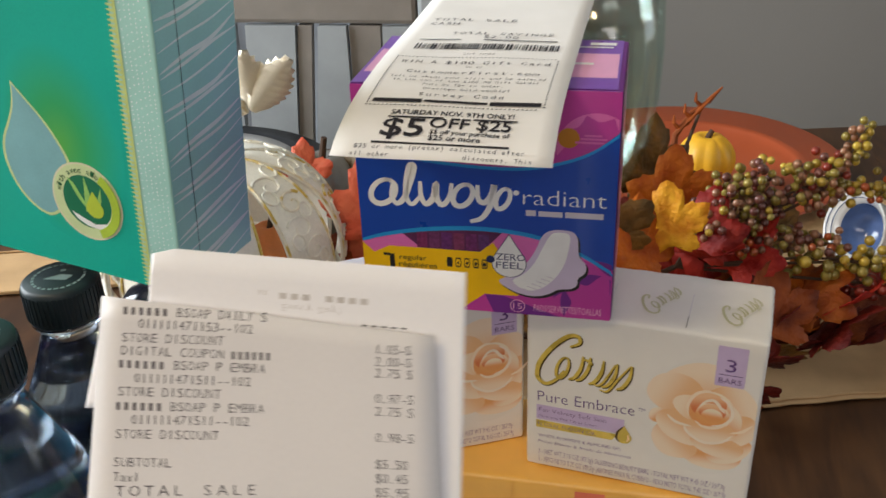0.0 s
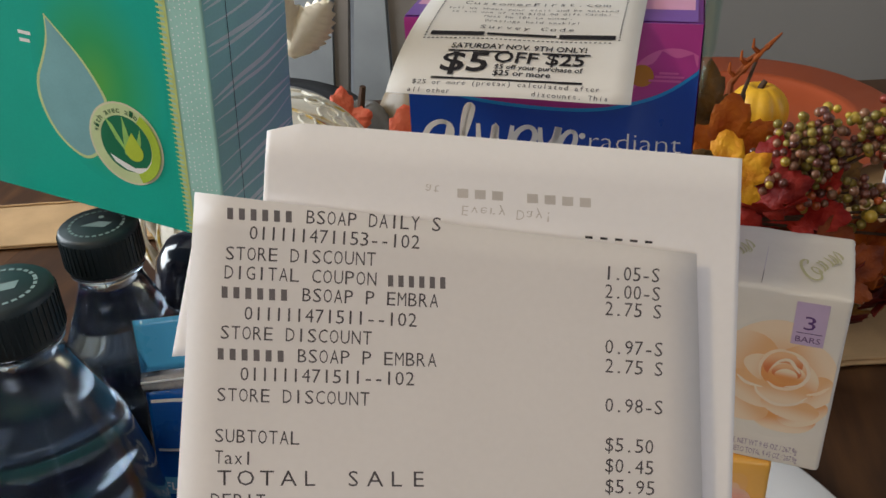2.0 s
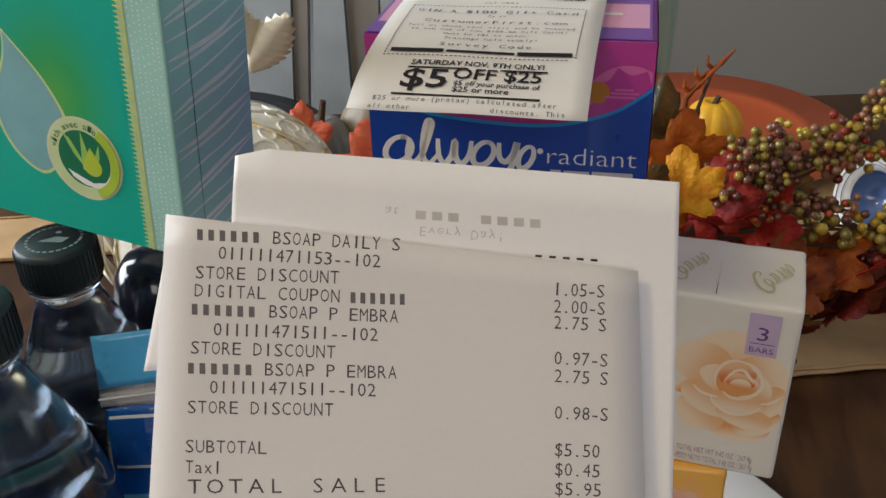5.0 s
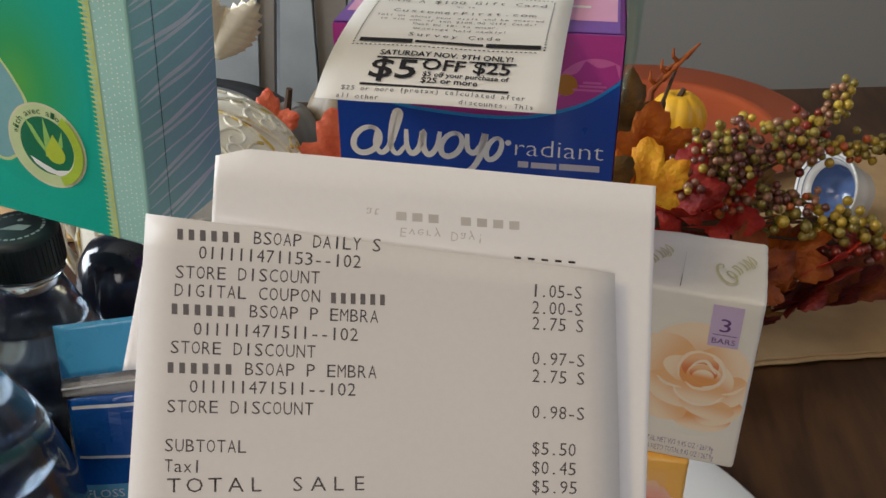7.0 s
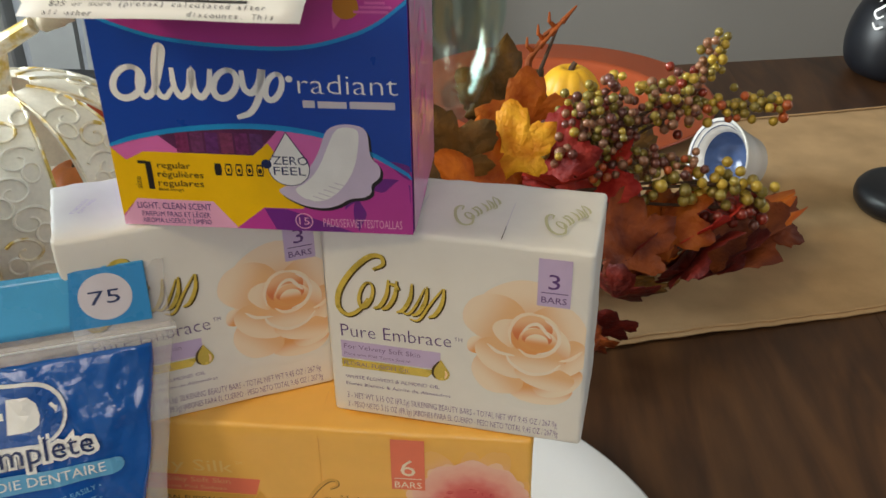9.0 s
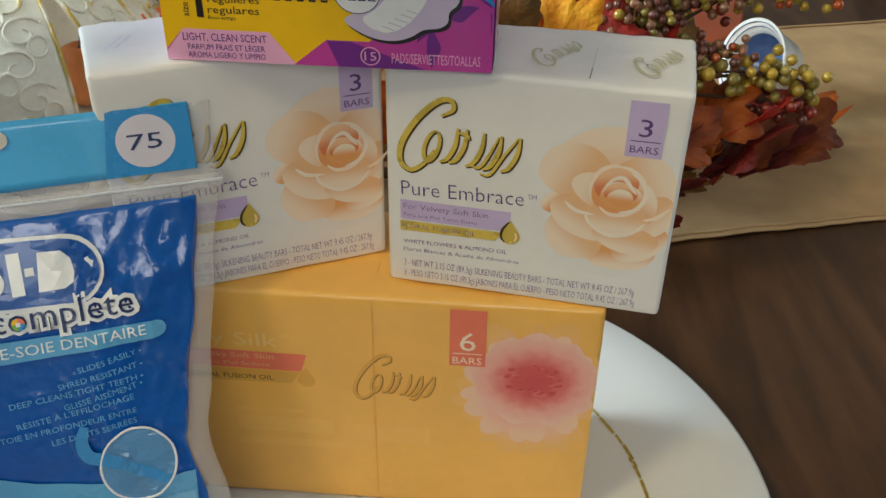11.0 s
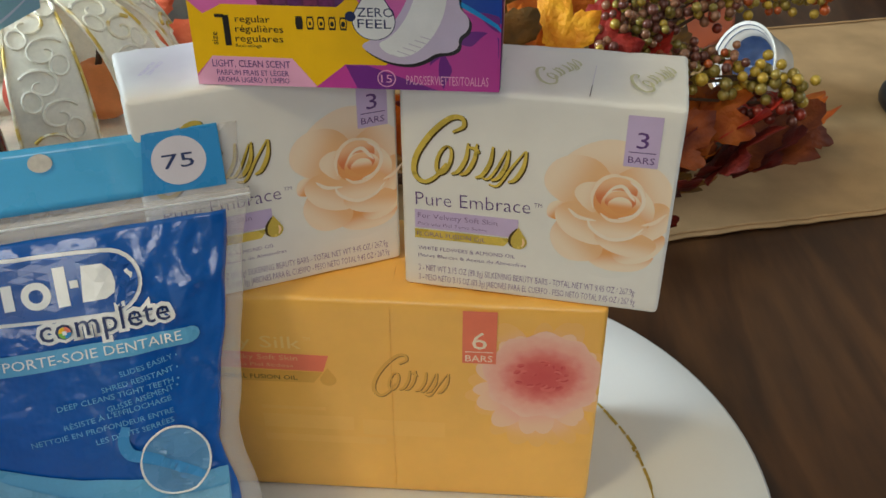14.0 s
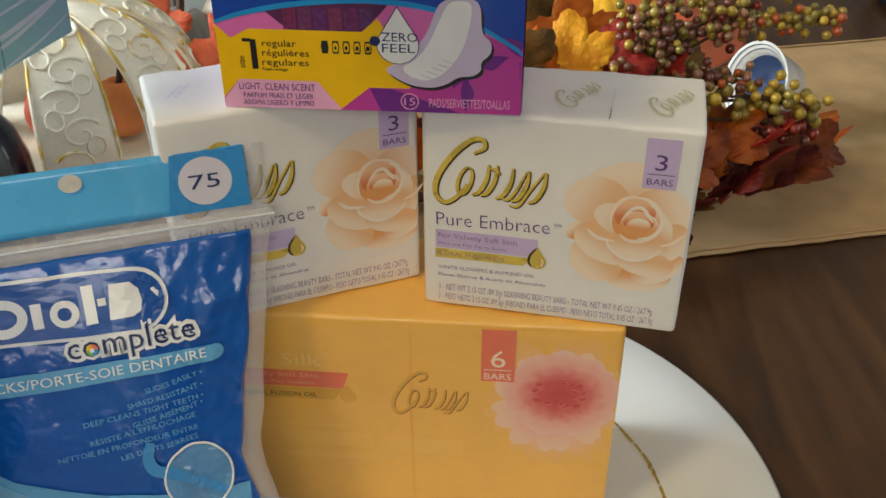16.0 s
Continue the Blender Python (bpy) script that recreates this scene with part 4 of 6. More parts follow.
# side and top of the pads box
SIDE = Matrix.Translation((AW, 0, 0)) @ Matrix.Rotation(radians(90), 4, "Z") @ FRONT
onto(pads, "side_print", flat([rect(0.6, 0.6, 66, 100)]), mat("side_print", lin(200, 128, 180), 0.3, var=0.35, scale=45, bump=0.02, coat=0.3), E0, "pink side print", SIDE)
onto(pads, "side_leaf_print", flat([petal(30, v, a, a + 50, 18, 5, 1.3) for v in (20, 50, 78) for a in (20, 80, 140, 250)]), INK["rose"], E0 + 0.0001, "", SIDE)
TOP = Matrix.Translation((0, 0, AH))
onto(pads, "top_print", flat([rect(0.6, 0.6, 104, 66.4)]), mat("top_violet", lin(138, 92, 190), 0.3, var=0.08, scale=40, bump=0.02, coat=0.3), E0, "violet top print", TOP)
for u0, u1 in ((80, 103), (2, 16)):
    onto(pads, "top_panel_print", flat([rect(u0, 14, u1, 46)]), INK["pink"], E0 + 0.0001, "pale pink panel", TOP)
for q in (rect(84, 30, 93, 33), rect(84, 54, 100, 56), rect(90, 58, 101, 62)):
    onto(pads, "top_bar", flat([q]), INK["white"], E0 + 0.0002, "white bar", TOP)
for q in (rect(88, 86.5, 99, 87.3), rect(90, 88, 100, 88.8), rect(91.5, 89.4, 98, 90.2)):
    printed("head_bar", flat([q]), INK["rose"], E0 + 0.0003)


# ---------------------------------------------------------------- tissue box on the bottles
TI = pose(-0.131, -0.052, 0.2302, 0, 4.5, -12.0)
tissue = thing("tissue_box", TI, "green and teal cardboard tissue box standing on bottle caps", "tissue box")
part("carton", box(-0.22, 0, 0, 0, 0.050, 0.15, 0.0010, 2), mat("teal_carton", lin(166, 216, 208), 0.42, var=0.1, scale=30, bump=0.04), tissue, "teal carton")
onto(tissue, "green_panel", flat([mm([(-219.5, 0.4), (-17.5, 0.4), (-17.5, 149.5), (-219.5, 149.5)])]), M["green"], 0.00008, "green panel")
zig = []
for k in range(80):
    v = 0.5 + 1.86 * k
    zig.append(mm([(-15.6, v), (-15.2, v + 1.5), (-18.9, v + 1.25), (-18.6, v + 0.75)]))
zig.append(rect(-15.7, 0.4, -14.6, 149.4))
onto(tissue, "stitched_edge", flat(zig), mat("lime_print", lin(204, 218, 140), 0.4, var=0.15, scale=200, bump=0.02), 0.00016, "lime stitched edge")
dots = []
for row in range(60):
    for k in range(6):
        u, v = -13 + 2.1 * k, 2 + 2.4 * row + 1.4 * math.sin(k * 1.1 + row * 0.7)
        dots.append(mm([(u - 0.36, v), (u, v - 0.36), (u + 0.36, v), (u, v + 0.36)]))
onto(tissue, "dot_print", flat(dots), INK["white"], 0.00012, "white dotted print")
glow = onto(tissue, "glow_print", flat([[(min(u, 0.0310), v) for u, v in arc(0.0, 0.0, 0.030, 0, 352, 44, 0.042)]]), soft_print("lime_glow", None, [(0.0, lin(92, 182, 84)), (0.45, lin(48, 172, 108)), (1.04, lin(0, 180, 160))], 0.028, 0.040, 0.05), 0.00012, "lime glow print")
glow.matrix_basis = FRONT @ Matrix.Translation((-0.0500, 0.056, 0.00012))
leaf = [(-61.3, 84), (-57, 79.5), (-48.2, 70.2), (-42, 60), (-39.8, 53.9), (-44, 38), (-52.8, 29.1), (-61, 32), (-67.8, 39), (-71.5, 50), (-70.7, 59), (-65.5, 68), (-62, 76)]
leaf = [(a - 8, b - 6.5) for a, b in leaf[:1] + [(a, b) for a, b in smooth(leaf) if b < 81]]
onto(tissue, "drop_print_edge", flat([mm([(-64 + (u + 64) * 1.09, 49.5 + (v - 49.5) * 1.05) for u, v in leaf])]), mat("pale_lime_print", lin(206, 222, 160), 0.4, var=0.1, scale=100, bump=0.02), 0.00016, "lime drop outline")
onto(tissue, "drop_print", flat([mm(leaf)]), mat("drop_blue", lin(130, 184, 192), 0.4, var=0.12, scale=60, bump=0.02), 0.00020, "blue green drop")
moved = lambda pts: mm([(u - 2.9, v - 1.5) for u, v in pts])
for name, r, key, up in (("seal_rim", 17.0, (222, 220, 190), 0.00024), ("seal_ring", 16.2, (206, 222, 170), 0.00028), ("seal_face", 11.6, (24, 118, 84), 0.00032)):
    onto(tissue, name, flat([arc(-0.0415, 0.0330, r * 0.001, 0, 352, 40)]), mat(name, lin(*key), 0.4, var=0.1, scale=80, bump=0.02), up)
onto(tissue, "seal_lime", flat([mm([(-41.5 + r * math.cos(radians(a)), 33.0 + r * math.sin(radians(a))) for r, a in [(16, -70 + 9 * k) for k in range(15)] + [(12.2, 56 - 9 * k) for k in range(15)]])]), mat("seal_lime", lin(176, 204, 70), 0.4, var=0.2, scale=80, bump=0.02), 0.00075, "lime arc")
onto(tissue, "aloe_print", flat([moved([(-47, 44), (-43, 36), (-38, 30), (-40, 35), (-44, 42)]), moved([(-38.6, 46), (-36.6, 38), (-36, 30), (-39.8, 30), (-39.4, 38)]), moved([(-31, 42), (-33.6, 36), (-36, 30), (-34, 30), (-31.4, 36)])]), mat("aloe_green", lin(150, 200, 110), 0.4, var=0.2, scale=200, bump=0.0), 0.00036, "green aloe leaves")
onto(tissue, "aloe_drop", flat([drop_shape(-38.1, 30.5, 4.2)]), mat("aloe_lime", lin(186, 206, 70), 0.4, var=0.1, scale=100, bump=0.0), 0.00040)
onto(tissue, "tissue_print", flat([moved([(-47, 29), (-42, 27), (-36, 25), (-30, 26.4), (-27.6, 30), (-29, 24.6), (-34, 23), (-40, 23.6), (-45, 26)])]), INK["white"], 0.00040, "white tissue print")
ring = []
for k, ch in enumerate("with avec aloe & e"):
    a = radians(168 - 8.6 * k)
    if ch != " ":
        ring.append((ch, -0.0415 + 0.0126 * math.cos(a), 0.0330 + 0.0126 * math.sin(a), 0.0026, 0.0016, math.degrees(a) - 90))
onto(tissue, "seal_lettering", words(ring), mat("dark_green_ink", lin(30, 96, 60), 0.4, var=0.05, bump=0), 0.00044)
onto(tissue, "count_lettering", flat([rect(-84, 69, -78, 70.4), rect(-84, 66, -79, 67.4)]), INK["white"], 0.00020)
TSIDE = Matrix.Rotation(radians(90), 4, "Z") @ FRONT
onto(tissue, "side_print", flat([rect(0.4, 0.4, 49.6, 149.6)]), mat("side_teal", lin(140, 200, 198), 0.42, var=0.16, scale=18, bump=0.04), 0.00008, "teal wave print", TSIDE)
WAVE = mat("wave_line", lin(206, 224, 224), 0.42, var=0.1, scale=100, bump=0.0)
for k in range(26):
    v = 1 + 5.6 * k + 1.6 * math.sin(k * 2.1)
    pts = [(0.8, v - 1.5 + 1.2 * math.sin(k)), (16, v + 0.2), (33, v + 2.6 + 0.8 * math.sin(k * 1.7)), (49.4, v + 6.5 + 1.4 * math.sin(k * 2.3))]
    if v < 134:
        onto(tissue, "wave_line", flat(stroke(mm([p for p in pts if p[1] < 149]), 0.00050 + 0.00025 * (k % 3), 0.00012)), WAVE, 0.00016, "pale wave line", TSIDE)
onto(tissue, "side_flap_seam", flat([rect(12.6, 0.5, 12.95, 149.5)]), mat("seam_shadow", lin(30, 60, 72), 0.5, bump=0), 0.00020, "carton flap seam", TSIDE)


def bottle(m, label):
    t = thing("drink_bottle", m, label, "bottle", "bottles under the tissue box")
    h = 0.23
    out = [(0.0, 0.004), (0.022, 0.0), (0.030, 0.003), (0.0325, 0.012), (0.0325, 0.06), (0.0315, 0.065), (0.0325, 0.07), (0.0325, 0.13), (0.031, 0.148), (0.026, 0.172), (0.0175, 0.192), (0.0130, 0.204), (0.0128, 0.209), (0.0150, 0.21), (0.0150, 0.212), (0.0118, 0.213), (0.0118, 0.226)]
    part("bottle_body", lathe(out, 40), M["bottle"], t, "clear plastic bottle", smooth=True)
    liq = [(0.0, 0.005), (0.028, 0.0045), (0.0312, 0.013), (0.0312, 0.128), (0.0297, 0.147), (0.0265, 0.163), (0.0, 0.163)]
    part("drink", lathe(liq, 32), M["drink"], t, "dark drink", smooth=True)
    cap = [(0.0, 0.2295), (0.0142, 0.2295), (0.0155, 0.2284), (0.0158, 0.226), (0.0158, 0.213), (0.0154, 0.2123), (0.0125, 0.2123), (0.0125, 0.225), (0.0, 0.225)]
    c = part("cap", lathe(cap, 60), M["bottle_cap"], t, "dark screw cap", smooth=True)
    for k in range(48):
        a = radians(7.5 * k)
        part("cap_rib", box(-0.0004, -0.0003, 0.2140, 0.0004, 0.0003, 0.2268), M["bottle_cap"], c, "", pose(0.0158 * math.cos(a), 0.0158 * math.sin(a), 0, 0, 0, 7.5 * k))
    part("cap_ring_print", flat([[(r * math.cos(radians(a + d)), r * math.sin(radians(a + d))) for r, d in ((0.0112, 0), (0.0112, 9), (0.0100, 9), (0.0100, 0))] for a in range(0, 360, 14)], 0.2296), M["cap_print"], c, "pale printed ring")
    part("cap_mark", flat([[(-0.006, -0.002), (0.004, -0.003), (0.006, 0.001), (0.0, 0.002)], arc(0.0, 0.0055, 0.0012, 0, 330, 8)], 0.2296), M["cap_print"], c, "pale wordless mark")
    return t


BOTTLES = ((-0.268, -0.116, 1.0), (-0.330, -0.03, 1.0), (-0.192, -0.042, 1.0), (-0.183, -0.113, 1.07), (-0.262, -0.045, 1.0))
for x, y, s in BOTTLES:
    bottle(pose(x, y, 0.0, 0, 0, 37 * x * 100) @ Matrix.Diagonal((s, s, s, 1)), "clear plastic drink bottle with a dark screw cap")

jar = thing("round_bottle", pose(-0.188, 0.022, 0.0005) @ Matrix.Diagonal((1, 1, 0.86, 1)), "dark glossy round-shouldered bottle beside the drink bottles", "bottle")
part("bottle_body", lathe([(0.0, 0.0), (0.021, 0.0), (0.0232, 0.003), (0.0236, 0.01), (0.0236, 0.172), (0.0228, 0.190), (0.0195, 0.205), (0.0135, 0.2145), (0.006, 0.218), (0.0, 0.2185)], 48), mat("dark_gloss", lin(28, 32, 46), 0.16, var=0.3, scale=40, bump=0.02, coat=0.4), jar, smooth=True)
part("bottle_label", lathe([(0.0239, 0.03), (0.02395, 0.15), (0.0237, 0.15), (0.0237, 0.03), (0.0239, 0.03)], 48), mat("grey_label", lin(70, 76, 92), 0.4, var=0.2, scale=60, bump=0.05), jar, "grey label")

# ---------------------------------------------------------------- pouch leaning on the packs
pn = Vector((0.33024, -0.89489, 0.30017))
px_ = Vector((0.93815, 0.34621, 0.0))
pv = pn.cross(px_)
PB = Matrix(((px_.x, pv.x, pn.x, -0.0622), (px_.y, pv.y, pn.y, -0.0115), (px_.z, pv.z, pn.z, 0.1921), (0, 0, 0, 1)))
pouch = thing("floss_pouch", PB, "glossy blue resealable pouch of floss picks leaning on the soap packs", "pouch")


def crumple(u, v):
    """Sharp creases of the taut film, running down and inwards from the right edge and the zip."""
    near = math.exp(-((u + 0.016) / 0.030) ** 2) + 0.5 * math.exp(-((v + 0.036) / 0.014) ** 2) + 0.12
    ridge = 1 - abs(noise.noise(Vector((u * 62 + v * 26, v * 20 - u * 18, 1.3)))) * 2.2
    fine_ridge = 1 - abs(noise.noise(Vector((u * 150 - v * 50, v * 70, 4.1)))) * 2.0
    return near * (0.0017 * max(ridge, 0) ** 2 + 0.0005 * max(fine_ridge, 0) ** 2)


def belly(u, v):
    """How far the filled pouch swells out at (u, v), metres from its top right corner."""
    a, b = min(max((u + 0.122) / 0.117, 0), 1), min(max((v + 0.185) / 0.155, 0), 1)
    return 0.009 * math.sin(math.pi * a) ** 0.8 * math.sin(math.pi * b) ** 0.7 + 0.0009 * noise.noise(Vector((u * 45, v * 35, 0.3))) + crumple(u, v)


def pouch_sheet(u0, u1, v0, v1, lift, nu=26, nv=26, right=None, swell=True):
    def f(a, b):
        v = v0 + (v1 - v0) * b
        r = u1 if right is None else right(v)
        u = u0 + (r - u0) * a
        return (u, v, (belly(u, v) if swell else 0.0006 * noise.noise(Vector((u * 40, v * 40, 2)))) + lift)

    return grid(nu, nv, f)


def on_pouch(polys, lift):
    bm = flat(polys)
    bmesh.ops.triangulate(bm, faces=bm.faces[:])
    for _ in range(4):
        bmesh.ops.subdivide_edges(bm, edges=[e for e in bm.edges if e.calc_length() > 0.0045], cuts=1, use_grid_fill=False)
        bmesh.ops.triangulate(bm, faces=bm.faces[:])
    for v in bm.verts:
        v.co.z = belly(v.co.x, v.co.y) + lift
    return bm


edge = lambda v: float(np.interp(v, (-0.20, -0.140, -0.118, -0.0957, -0.0645, -0.032), (-0.012, -0.0158, -0.0192, -0.0149, -0.0080, -0.0025))) - 0.0004 * math.sin(v * 190)
rim = lambda v: float(np.interp(v, (-0.20, -0.139, -0.116, -0.0975, -0.0745, -0.030, 0.0), (-0.003, -0.0085, -0.0116, -0.0069, -0.0036, 0.0050, 0.0065))) + 0.0005 * math.sin(v * 160)
clear = mat("clear_film", lin(246, 242, 242), 0.22, var=0.05, scale=60, fine=200, bump=0.4, dist=0.001, coat=0.3)
clear.node_tree.nodes["Principled BSDF"].inputs["Alpha"].default_value = 0.24
part("clear_film", thicken(pouch_sheet(-0.125, 0.0, -0.1985, -0.0005, -0.0016, 22, 40, rim), 0.0003), clear, pouch, "clear plastic film with crimped edge", smooth=True)
header = mat("header_blue", lin(74, 176, 234), 0.28, var=0.06, scale=40, bump=0.2, coat=0.4)
hole = [(-0.0612 + 0.0040 * math.cos(radians(a)), -0.0055 + 0.0032 * math.sin(radians(a))) for a in range(0, 360, 15)]
part("header", thicken(pouch_sheet(-0.124, -0.0008, -0.0225, 0.0, 0.0002, 30, 8, None, False), 0.0004), header, pouch, "light blue header", smooth=True)
part("hang_hole", flat([hole], 0.0014), mat("hole_dark", lin(206, 200, 192), 0.6, var=0.2, scale=300, bump=0.0), pouch, "punched hang hole")
part("count_panel", flat([mm([(-30, -22.2), (-1, -22.2), (-1, -0.3), (-27, -0.3)])], 0.0013), mat("panel_blue", lin(36, 140, 210), 0.28, var=0.05, scale=40, bump=0.1, coat=0.4), pouch, "blue count panel")
part("count_disc", flat([arc(-0.0158, -0.0112, 0.0095, 0, 350, 36, 0.0088)], 0.0015), INK["grey"], pouch, "white count disc")
part("count_lettering", words([("75", -0.0216, -0.0138, 0.0052, 0.0110)], 0.0017), INK["navy"], pouch)
part("zip_strip", thicken(pouch_sheet(-0.1245, 0.007, -0.0300, -0.0245, 0.0006, 30, 4, None, False), 0.0008), clear, pouch, "clear zip strip", smooth=True)
part("zip_ridge", tube([(-0.1245, -0.0265, 0.0022), (-0.06, -0.0266, 0.0022), (0.0070, -0.0268, 0.0020)], 0.00045), mat("zip_plastic", lin(226, 230, 236), 0.3, var=0.05, scale=60, bump=0.1, coat=0.3), pouch, "white zip ridge")
part("pouch_front", thicken(pouch_sheet(-0.1235, -0.0025, -0.196, -0.0315, 0.0, 70, 84, edge), 0.0004), M["pouch"], pouch, "printed blue front", smooth=True)
P1 = 0.0012
light_blue = mat("light_blue_print", lin(104, 178, 224), 0.28, var=0.1, scale=50, bump=0.05, coat=0.4)
pill_in = mm([(-122, -35.8), (-47, -38.8)]) + arc(-0.0478, -0.0497, 0.0108, 88, -88, 12, 0.0108) + mm([(-47, -60.4), (-122, -56.0)])
pill_out = mm([(-122, -34.5), (-47, -37.5)]) + arc(-0.0478, -0.0497, 0.0122, 88, -88, 12, 0.0122) + mm([(-47, -61.8), (-122, -57.4)])
part("mark_frame", on_pouch([pill_out], P1), INK["white"], pouch, "white rounded frame")
part("mark_field", on_pouch([pill_in], P1 + 0.0004), mat("mark_blue", lin(16, 84, 170), 0.28, var=0.1, scale=40, bump=0.05, coat=0.4), pouch, "blue rounded field")
def block_ring(u, v, ru, rv, t):
    out = []
    for a0 in (0, 180):
        outer = [(u + ru * math.cos(radians(a0 + 9 * k)), v + rv * math.sin(radians(a0 + 9 * k))) for k in range(21)]
        inner = [(u + (ru - t) * math.cos(radians(a0 + 9 * k)), v + (rv - t) * math.sin(radians(a0 + 9 * k))) for k in range(20, -1, -1)]
        out.append(mm(outer + inner))
    return out


blocks = block_ring(-91.5, -49.0, 8.0, 6.9, 3.4) + [rect(-82.2, -54.2, -78.6, -45.2)] + block_ring(-71.2, -50.2, 4.9, 4.9, 2.5)
blocks += [rect(-64.6, -55.4, -60.6, -41.6), rect(-59.8, -49.6, -57.0, -46.9), mm([(-56.6, -55.2), (-48.6, -55.2), (-45.6, -53.6), (-44.8, -50.0), (-45.4, -45.6), (-48.0, -42.6), (-55.2, -42.4)])]
for q in blocks:
    part("block_mark", on_pouch([q], P1 + 0.0008), INK["white"], pouch, "white wordless block")


def bend(bm, lift):
    for v in bm.verts:
        v.co.z = belly(v.co.x, v.co.y) + lift
    return bm


def spaced(text, u, v, h, swell=0.0):
    """The letters of a name one by one, each a hair above the one before, so that swollen outlines overlap cleanly."""
    made = bmesh.new()

    def ends(t):
        bm = words([(t, 0.0, 0.0, h, 0)])
        xs = [q.co.x for q in bm.verts]
        bm.free()
        return xs

    for k, ch in enumerate(text):
        own = ends(ch)
        left = max(ends(text[:k + 1])) - (max(own) - min(own))
        glyph = words([(ch, u + left - swell * h / 0.7, v, h, 0)], 0.0, -swell)
        me = bpy.data.meshes.new("glyph")
        for q in glyph.verts:
            q.co.z = belly(q.co.x, q.co.y) + 0.00004 * k
        glyph.to_mesh(me), glyph.free()
        made.from_mesh(me)
        bpy.data.meshes.remove(me)
    return made


def raised(bm, lift):
    for q in bm.verts:
        q.co.z += lift
    return bm


part("name_outline", raised(spaced("complete", -0.0728, -0.0668, 0.0084, 0.11), P1 + 0.0003), INK["white"], pouch, "white letter outline")
part("name_lettering", raised(spaced("complete", -0.0728, -0.0668, 0.0084, 0.0), P1 + 0.0009), INK["navy"], pouch)
for k, c in enumerate(("coral", "yellow", "lime", "sky")):
    part("colour_dot", on_pouch([mm([(-64.3, -64.0)]) + arc(-0.0643, -0.0640, 0.0021, 90 * k, 90 * k + 90, 5)], P1 + 0.0022), INK[c], pouch)
part("dot_centre", on_pouch([rect(-65.0, -64.7, -63.6, -63.3)], P1 + 0.0026), INK["white"], pouch)
part("band", on_pouch([mm([(-122, -69.4), (-60, -70.2), (-24, -71.6)]) + arc(-0.0224, -0.0746, 0.0030, 90, -90, 6) + mm([(-24, -77.8), (-60, -77.4), (-122, -77.2)])], P1), light_blue, pouch, "light blue band")
part("band_lettering", bend(words([("FLOSS PICKS/PORTE-SOIE DENTAIRE", -0.1215, -0.0750, 0.0036, 0.0955, -0.4)]), P1 + 0.0006), INK["white"], pouch)
small = [("SLIDES EASILY •", -49.5, -84.6, 21, 7), ("SHRED RESISTANT •", -56.5, -89.2, 27.5, 5), ("DEEP CLEANS TIGHT TEETH •", -72.5, -93.0, 43, 2.4), ("GLISSE AISÉMENT •", -56, -96.8, 26, 7), ("RÉSISTE À L'EFFILOCHAGE", -71.5, -100.6, 38, 4.5), ("NETTOIE EN PROFONDEUR ENTRE", -83.5, -105.0, 50, 2.8), ("LES DENTS SERRÉES", -62, -108.6, 28, 4.5)]
part("small_lettering", bend(words([(t, u * 0.001, v * 0.001, 0.0021, w * 0.001, a) for t, u, v, w, a in small]), P1 + 0.0006), light_blue, pouch)
part("swoosh", on_pouch([mm([(-122, -92), (-112, -101), (-100, -110), (-88, -115), (-70, -122), (-45, -128), (-18, -131), (-19, -150), (-122, -150)])], P1 - 0.0004), light_blue, pouch, "pale blue swoosh")
part("swoosh_deep", on_pouch([mm([(-122, -97), (-108, -108), (-94, -118), (-76, -128), (-50, -136), (-19, -139), (-20, -150), (-122, -150)])], P1), mat("swoosh_deep", lin(126, 186, 222), 0.28, var=0.2, scale=60, bump=0.05, coat=0.4), pouch)
lens = [(-0.0362 + 0.0126 * math.cos(radians(9 * k)), -0.1225 + 0.0140 * math.sin(radians(9 * k))) for k in range(41)]
part("lens_ring", tube([(u, v, belly(u, v) + P1 + 0.0003) for u, v in lens], 0.00045, 6), INK["white"], pouch, "white ring print")
lens_face = mat("lens_blue", lin(96, 150, 200), 0.28, var=0.12, scale=60, bump=0.03, coat=0.4)
part("lens_print", on_pouch([[(u, v) for u, v in lens[:40]]], P1 + 0.0002), lens_face, pouch, "pale blue round field")
part("pick_print", on_pouch(stroke(mm([(-51.2, -104.0), (-53.0, -110), (-51.4, -115.5), (-46, -118), (-38, -123), (-27, -131)]), 0.0024, 0.0014), P1 + 0.0006), mat("pick_blue", lin(70, 150, 214), 0.28, var=0.05, bump=0.0, coat=0.4), pouch, "blue floss pick print")

# ---------------------------------------------------------------- coupon slip on the pads box
slip = thing("coupon_slip", pose(-0.0230, -0.0620, 0.2975, 0, 0, 0), "white printed coupon slip lying on the pads box, overhanging its front", "coupon")
SW = 0.0800


def slip_at(a, b):
    """b runs from the drooping front edge to the back."""
    y = 0.215 * b
    z = 0.0122 * (1 - math.exp(-y / 0.022)) - 0.0002 * math.sin(a * 9 + b * 14)
    return ((a - 0.5) * SW + 0.02 * b * 0.4 + 0.003 * (1 - b) * (0.5 - a), y - 0.004 * a * (1 - b), z)


part("paper", thicken(grid(12, 40, slip_at), 0.00012), mat("coupon_paper", lin(238, 235, 232), 0.6, var=0.04, scale=60, fine=2500, bump=0.06, spec=0.2), slip, smooth=True)


